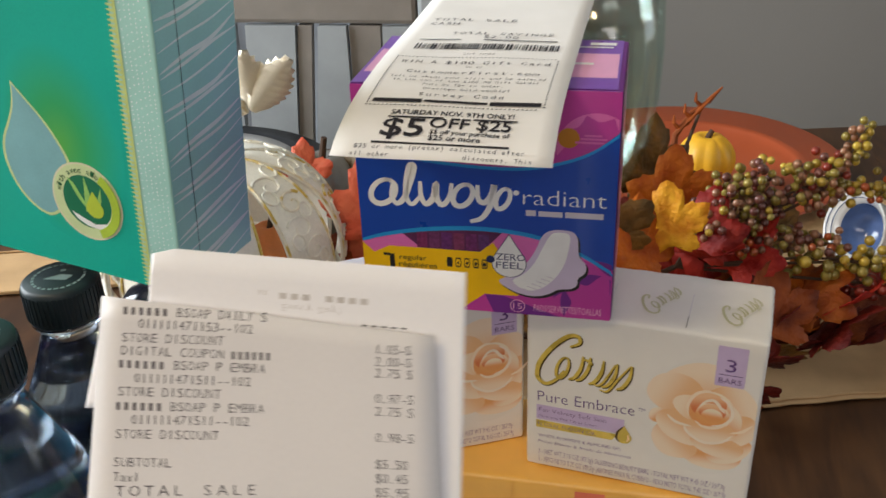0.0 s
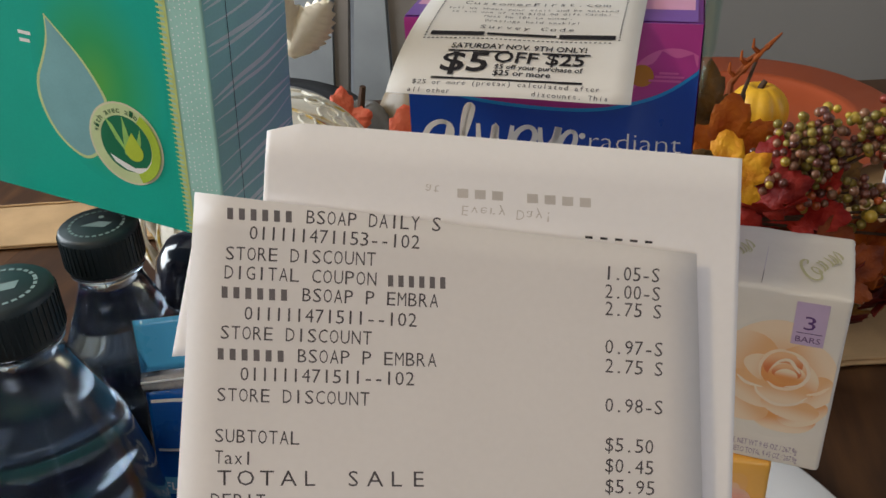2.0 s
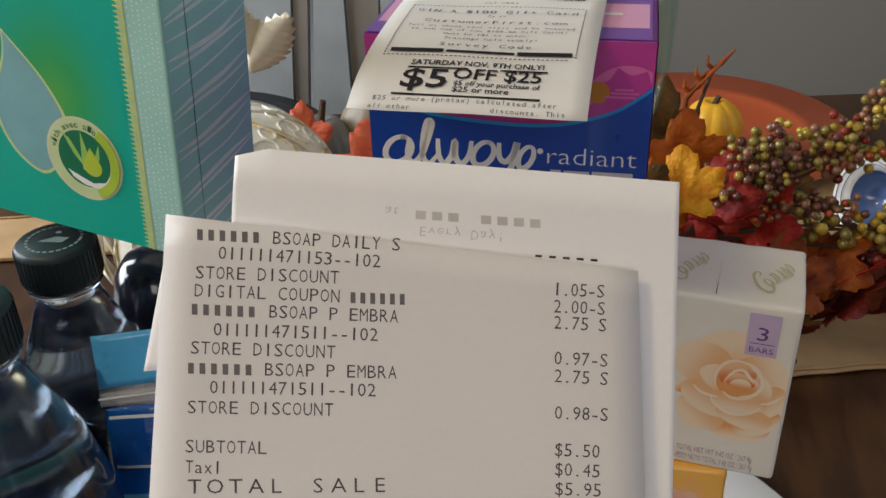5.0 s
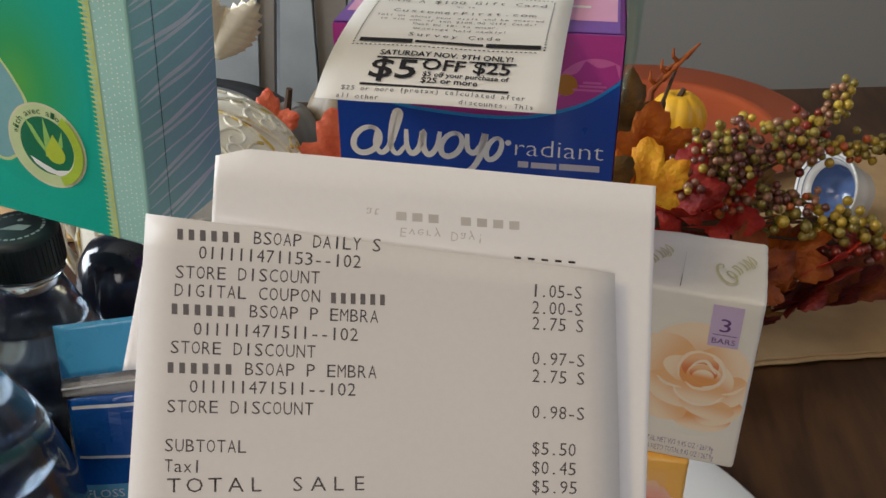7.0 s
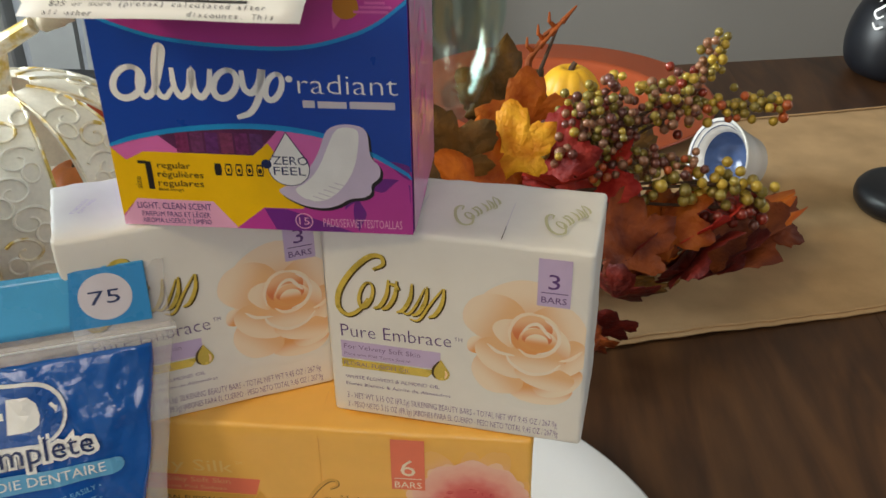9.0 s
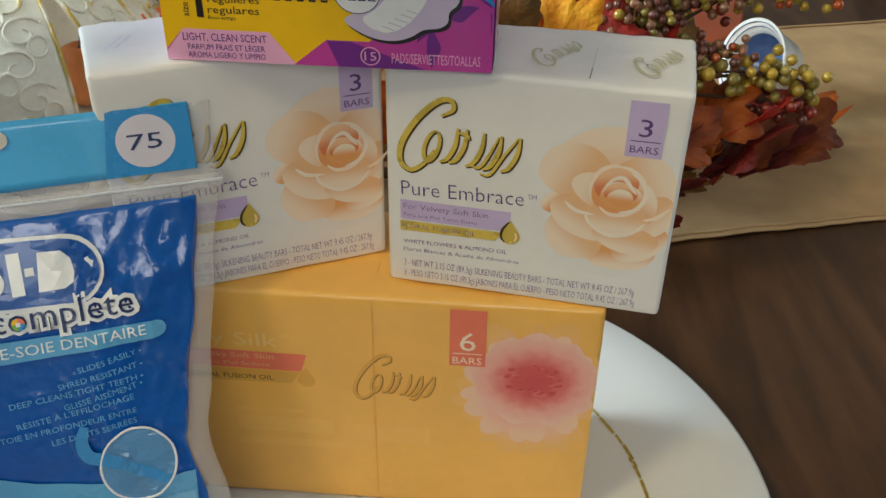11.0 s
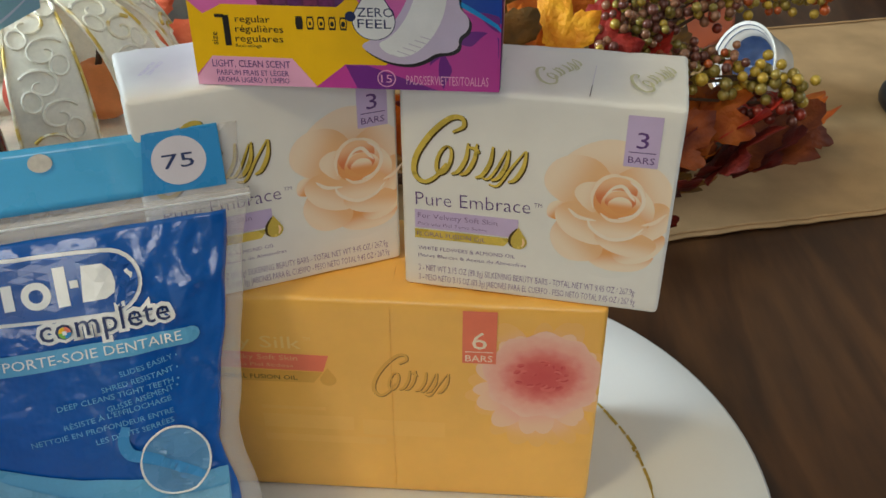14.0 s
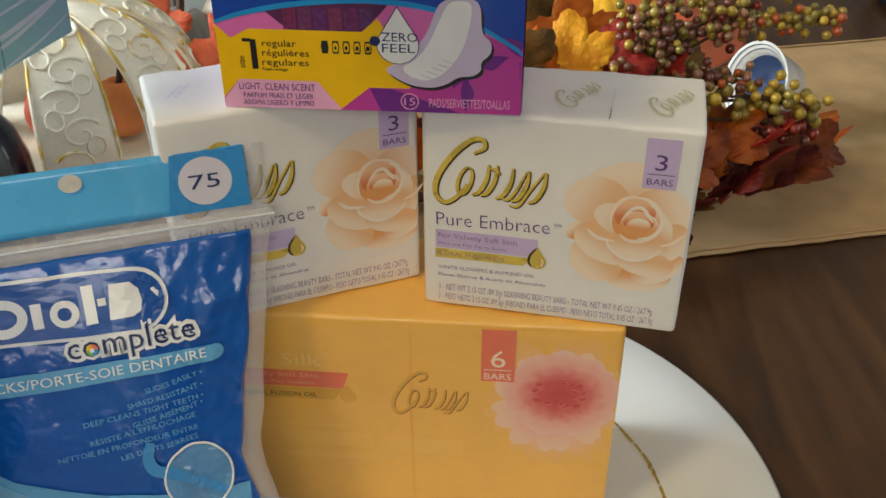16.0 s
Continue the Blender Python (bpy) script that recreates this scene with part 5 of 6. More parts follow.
def on_slip(bm, lift=0.0004):
    """Lays a flat print (u across, v from the front edge, metres) on the slip."""
    for v in bm.verts:
        a, b = v.co.x / SW + 0.5, v.co.y / 0.215
        q = slip_at(a, b)
        v.co = Vector((q[0], q[1], q[2] + lift))
    return bm


slip_rows = {
    "terms_lettering": [("$25 or more (pretax) calculated after", -32, 3.6, 1.8, 62), ("all other                discounts. This", -33, 0.5, 1.7, 66)],
    "offer_lettering": [("SATURDAY NOV. 9TH ONLY!", -22.5, 21.6, 3.0, 46), ("$5", -24, 9.6, 9.5, 16), ("OFF $25", -6.6, 14.2, 6.0, 30)],
    "purchase_lettering": [("$5 off your purchase of", -5.6, 11.0, 2.2, 29), ("$25 or more", -5.6, 8.0, 2.4, 19)],
    "survey_lettering": [("WIN A $100 Gift Card", -31, 69.5, 3.4, 62), ("Go to", -3, 65.5, 1.8, 7), ("CustomerFirst.com", -26, 58.0, 3.2, 54), ("Tell us about your visit and be entered", -31, 53.0, 1.9, 62), ("to win one of ten $100.00 Gift Cards!", -29, 49.3, 1.9, 58), ("Must be 18+ to enter.", -16, 45.5, 1.9, 32), ("Drawings held weekly!", -15, 41.5, 1.9, 34), ("Survey Code", -16, 35.6, 2.8, 34)],
    "sale_lettering": [("CUT HERE", -7, 81.6, 1.6, 14), ("CASH", -31, 125, 4.0, 14), ("TOTAL SAVINGS", -18, 110, 3.6, 46), ("$2.00", -3, 105, 3.4, 16), ("TOTAL SALE", -31, 132, 4.0, 40)],
}
for name, lines in slip_rows.items():
    rows = [(t, u * 0.001, v * 0.001, h * 0.001, w * 0.001) for t, u, v, h, w in lines]
    offer = name in ("offer_lettering", "purchase_lettering")
    part(name, on_slip(words(rows, 0.0, -0.016) if offer else fixed_pitch(rows, 0.0, 0.0)), M["ink" if offer else "till_ink"], slip)
bars, random_bars = [], random.Random(5)
u = -30.0
while u < 32:
    w = random_bars.choice((0.35, 0.35, 0.7, 1.0))
    bars.append(rect(u, 88.5, u + w, 96.5))
    u += w + random_bars.choice((0.35, 0.5, 0.9))
part("bar_code", on_slip(flat(bars)), M["ink"], slip, "black bar code")
dash = [rect(-34 + 1.6 * k, 77.2, -33.2 + 1.6 * k, 77.8) for k in range(42)] + [rect(-34 + 1.6 * k, 27.6, -33.2 + 1.6 * k, 28.2) for k in range(41)] + [rect(s, 29.4 + 2.0 * k, s + 0.6, 30.3 + 2.0 * k) for s in (-34, 33) for k in range(24)]
part("dotted_frame", on_slip(flat(dash)), M["ink"], slip)
for q in (rect(-32, 30.2, -13, 33.0), rect(13, 30.2, 32, 33.0), rect(-12, 30.8, 12, 32.4), rect(-23, 19.6, -2, 20.5), rect(9, 19.6, 25, 20.5), rect(-26, 6.0, 24, 6.9), rect(-2, 101.5, 30, 102.5), rect(-30, 101.5, -12, 102.5)):
    part("code_bar", on_slip(flat([q])), M["ink"], slip, "black bar")

# ---------------------------------------------------------------- folded receipt held up before the packs
K = 0.05 / 1650
RC = aim(0.0174, -0.3356, 0.4077, 7.8, -30.63, -0.23) @ pose(0, 0, -0.05)
receipt = thing("receipt", RC, "long white thermal paper receipt folded over, printed in black", "receipt")


def rp(a, b):
    return ((a - 784) * K, (441 - b) * K)


PAPER_BACK = mat("thermal_paper_back", lin(242, 240, 243), 0.7, var=0.04, scale=60, fine=2500, bump=0.06, spec=0.15)


def paper(corners, lift, sag, name, label, tear=False):
    """A sheet between four corners (upper left, upper right, lower right, lower left), slightly curled."""
    c = [Vector((*rp(*q), 0)) for q in corners]

    def f(a, b):
        p = (c[3] * (1 - a) + c[2] * a) * (1 - b) + (c[0] * (1 - a) + c[1] * a) * b
        torn = max(0.0, 1 - a / 0.075) if (tear and b > 0.99) else 0.0
        return (p.x, p.y - torn * 0.00052 - (0.00012 * noise.noise(Vector((a * 90, 1, 2))) if torn > 0 else 0), lift - sag * math.sin(math.pi * a) * b)

    sheet = thicken(grid(90 if tear else 14, 14, f), 0.00006)
    drop = max(v.co.z for v in sheet.verts) - lift
    for v in sheet.verts:
        v.co.z -= drop
    return part(name, sheet, M["paper"] if name == "front_sheet" else PAPER_BACK, receipt, label, None, True)


paper([(258, 378), (1088, 484), (1104, 1180), (208, 1180)], 0.0, 0.0, "front_sheet", "printed front sheet")
paper([(376, 256), (1166, 328), (1140, 1150), (330, 1150)], -0.0007, 0.0, "back_sheet", "plain back sheet with a torn corner", True)
paper([(262, 392), (420, 402), (420, 640), (212, 658)], -0.00045, 0.0, "side_fold", "folded corner")
# the long tail of the receipt runs down to the table
tail = []
inv = RC.inverted()
for k in range(24):
    s = k / 23
    wz = 0.362 - (0.362 - 0.0012) * s
    wy = -0.3285 - 0.0155 * math.sin(min(s * 5, 1) * math.pi / 2) - 0.03 * max(s - 0.9, 0) / 0.1
    tail.append((inv @ Vector((-0.0085, wy, wz)), inv @ Vector((0.0180, wy + 0.0012, wz))))
top_l, top_r = Vector((*rp(208, 1180), 0)), Vector((*rp(1104, 1180), 0))
rows = [(top_l, top_r)] + tail
bm = bmesh.new()
vs = [(bm.verts.new(a), bm.verts.new(b)) for a, b in rows]
for (a, b), (c, d) in zip(vs, vs[1:]):
    bm.faces.new((a, b, d, c))
part("tail", thicken(bm, 0.00006), M["paper"], receipt, "long paper tail reaching the table", None, True)


def line(text, x0, y0, x1, y1, h=23):
    a, b = rp(x0, y0), rp(x1, y1)
    return (text, a[0], a[1], h * K, math.hypot(b[0] - a[0], b[1] - a[1]), math.degrees(math.atan2(b[1] - a[1], b[0] - a[0])))


left = [("BSOAP DAILY S", 447, 432, 675, 446), ("011111471153--102", 350, 458, 640, 475), ("STORE DISCOUNT", 309, 492, 567, 503), ("DIGITAL COUPON", 307, 524, 568, 536), ("BSOAP P EMBRA", 440, 562, 671, 572), ("011111471511--102", 341, 593, 635, 604),
        ("STORE DISCOUNT", 300, 625, 560, 634), ("BSOAP P EMBRA", 432, 664, 668, 670), ("011111471511--102", 334, 695, 631, 701), ("STORE DISCOUNT", 294, 730, 556, 735), ("SUBTOTAL", 290, 799, 438, 802), ("Tax1", 290, 835, 357, 837), ("TOTAL SALE", 290, 872, 655, 868, 26), ("DEBIT", 283, 908, 380, 908), ("CHANGE", 283, 945, 400, 945)]
right = [("1.05-S", 940, 525, 1030, 530), ("2.00-S", 940, 555, 1031, 560), ("2.75 S", 940, 583, 1033, 589), ("0.97-S", 940, 645, 1035, 650), ("2.75 S", 940, 676, 1035, 682), ("0.98-S", 940, 740, 1035, 744), ("$5.50", 940, 804, 1020, 808), ("$0.45", 940, 838, 1020, 842), ("$5.95", 940, 872, 1022, 875), ("$5.95", 940, 908, 1022, 910)]
part("lettering", fixed_pitch([line(*r) for r in left + right], 0.000012, 0.004), M["till_ink"], receipt)
namebar = lambda x0, y0, x1, y1, h: [rp(x0, y0), rp(x1, y1), rp(x1, y1 - h), rp(x0, y0 - h)]
cells = []
for x0, y0, x1, y1 in ((314, 424, 434, 431), (304, 556, 426, 562), (297, 660, 420, 664), (586, 537, 690, 541)):
    for k in range(6):
        a, b = x0 + (x1 - x0) * k / 6, x0 + (x1 - x0) * (k + 0.5) / 6
        ya, yb = y0 + (y1 - y0) * k / 6, y0 + (y1 - y0) * (k + 0.62) / 6
        cells += [namebar(a, ya, b, yb, 19)]
for q in cells:
    part("name_bar", flat([q], 0.000012), INK["till_bar"], receipt, "short black bar")
part("cut_off_print", flat([namebar(910 + 24 * k, 458 + 2 * k, 922 + 24 * k, 459 + 2 * k, 4) for k in range(5)], 0.000012), M["ink"], receipt)
faint = fixed_pitch([("Every Day!", *rp(706, 402), 17 * K, 154 * K, -5.0, True), ("at", *rp(646, 366), 17 * K, 26 * K, -6.0, True)], -0.000685)
part("show_through", faint, M["faded"], receipt, "faint print showing through")
for k in (0, 1, 2, 4, 5, 6, 7):
    part("show_through_bar", flat([namebar(700 + 29 * k, 389 + 2.4 * k, 718 + 29 * k, 390 + 2.4 * k, 15)], -0.000685), M["faded"], receipt)

# ---------------------------------------------------------------- autumn decoration
rnd = random.Random(11)


def leaf_mat(name, c1, c2):
    m = bpy.data.materials.new(name)
    m.use_nodes = True
    n, l = m.node_tree.nodes, m.node_tree.links
    p = n["Principled BSDF"]
    p.inputs["Roughness"].default_value, p.inputs["Specular IOR Level"].default_value = 0.6, 0.3
    tc, nz, rp_ = n.new("ShaderNodeTexCoord"), n.new("ShaderNodeTexNoise"), n.new("ShaderNodeValToRGB")
    nz.inputs["Scale"].default_value, nz.inputs["Detail"].default_value = 2.2, 5
    e = rp_.color_ramp.elements
    e[0].position, e[0].color, e[1].position, e[1].color = 0.38, c1, 0.64, c2
    l.new(tc.outputs["Object"], nz.inputs["Vector"]), l.new(nz.outputs[0], rp_.inputs[0])
    hs, inf, mr = n.new("ShaderNodeHueSaturation"), n.new("ShaderNodeObjectInfo"), n.new("ShaderNodeMapRange")
    mr.inputs["To Min"].default_value, mr.inputs["To Max"].default_value = 0.58, 1.10
    l.new(inf.outputs["Random"], mr.inputs["Value"]), l.new(mr.outputs[0], hs.inputs["Value"]), l.new(rp_.outputs[0], hs.inputs["Color"]), l.new(hs.outputs[0], p.inputs["Base Color"])
    wv, bp = n.new("ShaderNodeTexNoise"), n.new("ShaderNodeBump")
    wv.inputs["Scale"].default_value = 9
    bp.inputs["Strength"].default_value, bp.inputs["Distance"].default_value = 0.25, 0.01
    l.new(tc.outputs["Object"], wv.inputs["Vector"]), l.new(wv.outputs[0], bp.inputs["Height"]), l.new(bp.outputs[0], p.inputs["Normal"])
    return m


LEAF = {"yellow": leaf_mat("yellow_leaf", lin(206, 122, 14), lin(230, 164, 34)), "orange": leaf_mat("orange_leaf", lin(170, 72, 18), lin(212, 112, 28)), "red": leaf_mat("red_leaf", lin(150, 26, 22), lin(192, 50, 30)),
        "rust": leaf_mat("rust_leaf", lin(116, 46, 20), lin(170, 82, 30)), "wine": leaf_mat("wine_leaf", lin(92, 24, 22), lin(142, 42, 28)), "olive": leaf_mat("olive_leaf", lin(88, 62, 24), lin(138, 92, 34)), "salmon": leaf_mat("salmon_leaf", lin(214, 92, 66), lin(228, 120, 88))}


def leaf_mesh(seed, curl):
    """A five lobed maple leaf 1 unit long with a creased rib and curling lobes."""
    r = random.Random(seed)
    tips = [(-118, 0.56), (-60, 0.86), (0, 1.0), (60, 0.86), (118, 0.56)]
    outline = [(-165, 0.22)]
    for k, (a, ln) in enumerate(tips):
        a += r.uniform(-5, 5)
        outline += [(a - 24, ln * 0.70), (a - 18, ln * 0.83), (a - 13, ln * 0.82), (a - 7, ln * 0.92), (a, ln * r.uniform(0.96, 1.05)), (a + 7, ln * 0.92), (a + 13, ln * 0.82), (a + 18, ln * 0.83), (a + 24, ln * 0.70)]
        if k < 4:
            outline += [((a + tips[k + 1][0]) / 2, 0.56)]
    outline += [(165, 0.22)]
    bm = bmesh.new()
    shape = lambda x, y: curl * (x * x * 0.9 + 0.5 * (y - 0.3) ** 2) + 0.05 * math.sin(x * 7 + seed) * math.cos(y * 6) - 0.05 * math.exp(-abs(x) * 14)
    rings = []
    for s in (0.0, 0.5, 1.0):
        row = []
        for a, ln in outline:
            x, y = s * ln * math.sin(radians(a)), s * ln * math.cos(radians(a))
            row.append((x, y, shape(x, y)))
        rings.append(row)
    c = bm.verts.new(rings[0][0])
    mid, out_ = [bm.verts.new(p) for p in rings[1]], [bm.verts.new(p) for p in rings[2]]
    n = len(outline)
    for k in range(n):
        j = (k + 1) % n
        bm.faces.new((c, mid[k], mid[j])), bm.faces.new((mid[k], out_[k], out_[j], mid[j]))
    bmesh.ops.recalc_face_normals(bm, faces=bm.faces[:])
    thicken(bm, 0.008)
    me = bpy.data.meshes.new("leaf")
    bm.to_mesh(me), bm.free()
    me.shade_smooth()
    return me


LEAF_MESH = {(c, k): leaf_mesh(k * 7 + 3, (0.35, -0.3, 0.6, 0.15)[k]) for c in LEAF for k in range(4)}
for (c, k), me in LEAF_MESH.items():
    me.materials.append(LEAF[c])


def add_leaf(parent, at, size, colour, k, rx, ry, rz):
    ob = new("leaf", LEAF_MESH[(colour, k % 4)])
    ob.parent = parent
    ob.matrix_basis = pose(*at, rx, ry, rz) @ Matrix.Diagonal((size, size, size, 1))
    return ob


garland = thing("leaf_garland", pose(0, 0, 0), "artificial autumn leaf garland in yellow, orange and dark red", "garland")
twig = mat("brown_twig", lin(74, 52, 36), 0.8, var=0.3, scale=200, bump=0.5)
part("stem", tube([(-0.1, 0.27, 0.012), (0.05, 0.25, 0.02), (0.14, 0.26, 0.03), (0.22, 0.31, 0.025), (0.27, 0.35, 0.012)], 0.004), twig, garland, "brown twig")
part("stem", tube([(0.05, 0.25, 0.02), (0.07, 0.30, 0.09), (0.09, 0.36, 0.12), (0.11, 0.42, 0.150)], 0.003, 8, 0.4), twig, garland, "brown twig")
# low right leaves take wine and rust partly to stand for shade there
# large leaves whose places are plain: place, size, colour, shape, turn
BIG = [((0.078, 0.222, 0.128), 0.038, "yellow", 0, 70, -12, -8), ((0.056, 0.205, 0.118), 0.044, "orange", 1, 60, 14, 22), ((0.040, 0.21, 0.128), 0.042, "olive", 2, 76, -20, 28), ((0.100, 0.245, 0.112), 0.042, "red", 3, 64, 6, -28),
       ((0.125, 0.25, 0.095), 0.044, "red", 1, 50, 0, -55), ((0.070, 0.38, 0.100), 0.046, "olive", 0, 85, -10, 10), ((0.066, 0.36, 0.11), 0.050, "olive", 1, 78, 12, 24), ((0.090, 0.37, 0.070), 0.050, "olive", 2, 65, 0, -10),
       ((0.172, 0.245, 0.072), 0.046, "orange", 1, 40, 10, -60), ((0.198, 0.25, 0.060), 0.048, "red", 2, 35, -16, -85), ((0.222, 0.275, 0.042), 0.054, "rust", 0, 30, 18, -70), ((0.250, 0.32, 0.026), 0.058, "orange", 3, 24, -22, -62), ((0.262, 0.345, 0.020), 0.048, "rust", 1, 20, 10, -50),
       ((0.150, 0.215, 0.066), 0.046, "rust", 0, 55, 8, 20), ((0.142, 0.20, 0.046), 0.034, "wine", 2, 62, -14, 160), ((0.156, 0.232, 0.052), 0.036, "wine", 3, 58, 14, -140), ((0.192, 0.242, 0.046), 0.044, "wine", 1, 48, -6, -110), ((0.220, 0.268, 0.032), 0.044, "wine", 0, 40, 6, -100), ((0.138, 0.19, 0.026), 0.026, "wine", 1, 70, 4, 175),
       ((0.126, 0.182, 0.022), 0.024, "rust", 3, 75, -8, 150), ((0.119, 0.165, 0.018), 0.022, "rust", 2, 68, 12, 190),
       ((0.166, 0.240, 0.058), 0.036, "orange", 2, 62, 12, 30), ((0.168, 0.242, 0.036), 0.036, "rust", 0, 56, -10, -150), ((0.166, 0.246, 0.020), 0.034, "olive", 3, 50, 8, 170), ((0.190, 0.250, 0.030), 0.036, "wine", 2, 52, 0, -120)]
for at, s, c, k, rx, ry, rz in BIG:
    add_leaf(garland, at, s, c, k, rx, ry, rz)
for i in range(70):
    t = rnd.random()
    x = -0.02 + 0.27 * t + rnd.gauss(0, 0.018)
    y = 0.27 + 0.06 * t + rnd.gauss(0, 0.032)
    z = max(0.012, rnd.uniform(0.01, 0.115 * (1 - 0.55 * t)) + 0.012)
    if y < 0.17 or (x > 0.2 and z > 0.07) or x > 0.27 or (x > 0.16 and y > 0.27) or (x > 0.13 and y + z < 0.292):
        continue
    add_leaf(garland, (x, y, z), rnd.uniform(0.034, 0.052), rnd.choice(("orange", "red", "rust", "wine", "orange", "olive", "olive", "rust")), i, rnd.uniform(15, 80), rnd.uniform(-30, 30), rnd.uniform(-180, 180))
# a red dried sprig standing out of the garland
part("red_sprig", tube([(0.084, 0.37, 0.09), (0.088, 0.395, 0.132), (0.100, 0.40, 0.150), (0.114, 0.40, 0.162)], 0.0034, 8, 0.4), LEAF["rust"], garland, "red dried sprig")
for k in range(7):
    q = k / 6
    c = Vector((0.088, 0.396, 0.132)).lerp(Vector((0.112, 0.40, 0.160)), q)
    part("red_sprig", tube([c, c + Vector((0.004 - 0.010 * (k % 2), -0.002, 0.006)), c + Vector((0.010 - 0.016 * (k % 2), -0.002, 0.013))], 0.0024, 6, 0.3), LEAF["rust"], garland)
# leaves behind the pads box and round the lantern
for at, s, c, k, rx, ry, rz in [((-0.146, 0.29, 0.098), 0.050, "salmon", 0, 76, -8, 10), ((-0.150, 0.28, 0.06), 0.052, "salmon", 1, 70, 10, -22), ((-0.226, 0.365, 0.094), 0.036, "salmon", 2, 78, 0, 14), ((-0.135, 0.28, 0.045), 0.05, "rust", 3, 66, 0, 0), ((-0.20, 0.33, 0.03), 0.05, "rust", 1, 40, 0, 50), ((-0.115, 0.30, 0.02), 0.05, "red", 2, 50, 0, -40), ((0.085, 0.33, 0.10), 0.05, "orange", 0, 80, 0, 10), ((0.09, 0.29, 0.07), 0.05, "orange", 1, 70, 0, 40)]:
    add_leaf(garland, at, s, c, k, rx, ry, rz)

# berry spray
berry_mats = {c: mat("berry_" + c, lin(*v), 0.28, 0.15, var=0.3, scale=140, fine=700, bump=0.15, coat=0.5, rand=0.25) for c, v in {"olive": (140, 122, 54), "gold": (180, 150, 56), "plum": (104, 58, 48), "mauve": (142, 98, 72), "brick": (132, 44, 30), "rust": (176, 84, 40)}.items()}
BERRY = {}
for c in berry_mats:
    bm = bmesh.new()
    bmesh.ops.create_icosphere(bm, subdivisions=3, radius=1.0)
    for v in bm.verts:
        v.co *= 1 + 0.03 * noise.noise(v.co * 2.1)
    me = bpy.data.meshes.new("berry")
    bm.to_mesh(me), bm.free()
    me.shade_smooth(), me.materials.append(berry_mats[c])
    BERRY[c] = me
spray = thing("berry_spray", pose(0, 0, 0), "artificial berry spray with olive, gold and plum berries", "berry spray")
ROOT = Vector((0.085, 0.25, 0.088))
SPRIGS = [([(0.10, 0.255, 0.12), (0.118, 0.26, 0.142), (0.136, 0.262, 0.158)], 30, 0.011, ("olive", "mauve", "plum", "gold")), ([(0.11, 0.255, 0.118), (0.135, 0.262, 0.132), (0.150, 0.268, 0.136)], 34, 0.012, ("plum", "mauve", "olive", "plum")),
          ([(0.13, 0.262, 0.128), (0.165, 0.275, 0.140), (0.190, 0.285, 0.150)], 40, 0.013, ("plum", "mauve", "olive", "gold", "brick")), ([(0.18, 0.275, 0.146), (0.195, 0.28, 0.162), (0.206, 0.285, 0.184)], 12, 0.005, ("olive", "gold", "mauve")),
          ([(0.185, 0.278, 0.140), (0.215, 0.283, 0.140), (0.252, 0.284, 0.141)], 20, 0.006, ("olive", "rust", "gold", "olive")), ([(0.12, 0.252, 0.110), (0.16, 0.258, 0.110), (0.195, 0.258, 0.108)], 30, 0.011, ("plum", "mauve", "rust", "olive")),
          ([(0.165, 0.25, 0.100), (0.195, 0.252, 0.100), (0.214, 0.252, 0.094)], 20, 0.009, ("olive", "gold", "olive")), ([(0.205, 0.25, 0.100), (0.220, 0.25, 0.100), (0.236, 0.252, 0.092)], 14, 0.008, ("olive", "gold")),
          ([(0.21, 0.252, 0.082), (0.226, 0.255, 0.080), (0.240, 0.258, 0.070)], 16, 0.008, ("brick", "brick", "plum"))]
taken = []
for pts, count, spread, cols in SPRIGS:
    p = [ROOT] + [Vector(q) for q in pts]
    part("sprig", tube(p, 0.0012, 6, 0.6), twig, spray, "thin brown twig")
    low = max(q[2] for q in pts) < 0.101
    made, tries = 0, 0
    while made < count * (1.2 if low else 2.7) and tries < count * 40:
        tries += 1
        t = rnd.uniform(0.0, 2.0)
        k = min(int(t), 1)
        c = p[1 + k].lerp(p[2 + k], t - k) + Vector((rnd.gauss(0, spread * 0.62), rnd.gauss(0, spread * 0.6), rnd.gauss(0, spread * 0.62)))
        r = rnd.uniform(0.0032, 0.0042) if low else rnd.uniform(0.0024, 0.0034)
        if any((c - q).length < (r + s) * 0.86 for q, s in taken):
            continue
        taken.append((c, r))
        ob = new("berry", BERRY[rnd.choice(cols)])
        ob.parent = spray
        ob.matrix_basis = Matrix.Translation(c) @ Matrix.Diagonal((r, r, r * 1.04, 1))
        made += 1
part("sprig", tube([(0.02, 0.26, 0.03), (0.06, 0.255, 0.07), ROOT], 0.002, 6), twig, spray, "brown twig")

# white cup with a blue striped rim, lying behind the berries
cup = thing("cup", look((0.2500, 0.430, 0.0355), (0.400, 0.510, -0.0165)) @ Matrix.Diagonal((0.75, 0.75, 0.75, 1)), "white china cup with blue inside lying on its side", "cup")
part("cup_body", lathe([(0.0, -0.052), (0.022, -0.052), (0.030, -0.047), (0.038, -0.02), (0.0455, -0.001), (0.0465, 0.001), (0.0450, 0.002), (0.0330, -0.010), (0.0295, -0.020), (0.024, -0.044), (0.0, -0.047)], 56), M["china"], cup, "white china", smooth=True)
part("blue_lining", lathe([(0.0, -0.0425), (0.0232, -0.0405), (0.0290, -0.0190), (0.0318, -0.0115)], 48), mat("cobalt_glaze", lin(84, 106, 150), 0.2, var=0.25, scale=60, bump=0.0, coat=0.4), cup, "blue glazed inside", smooth=True)
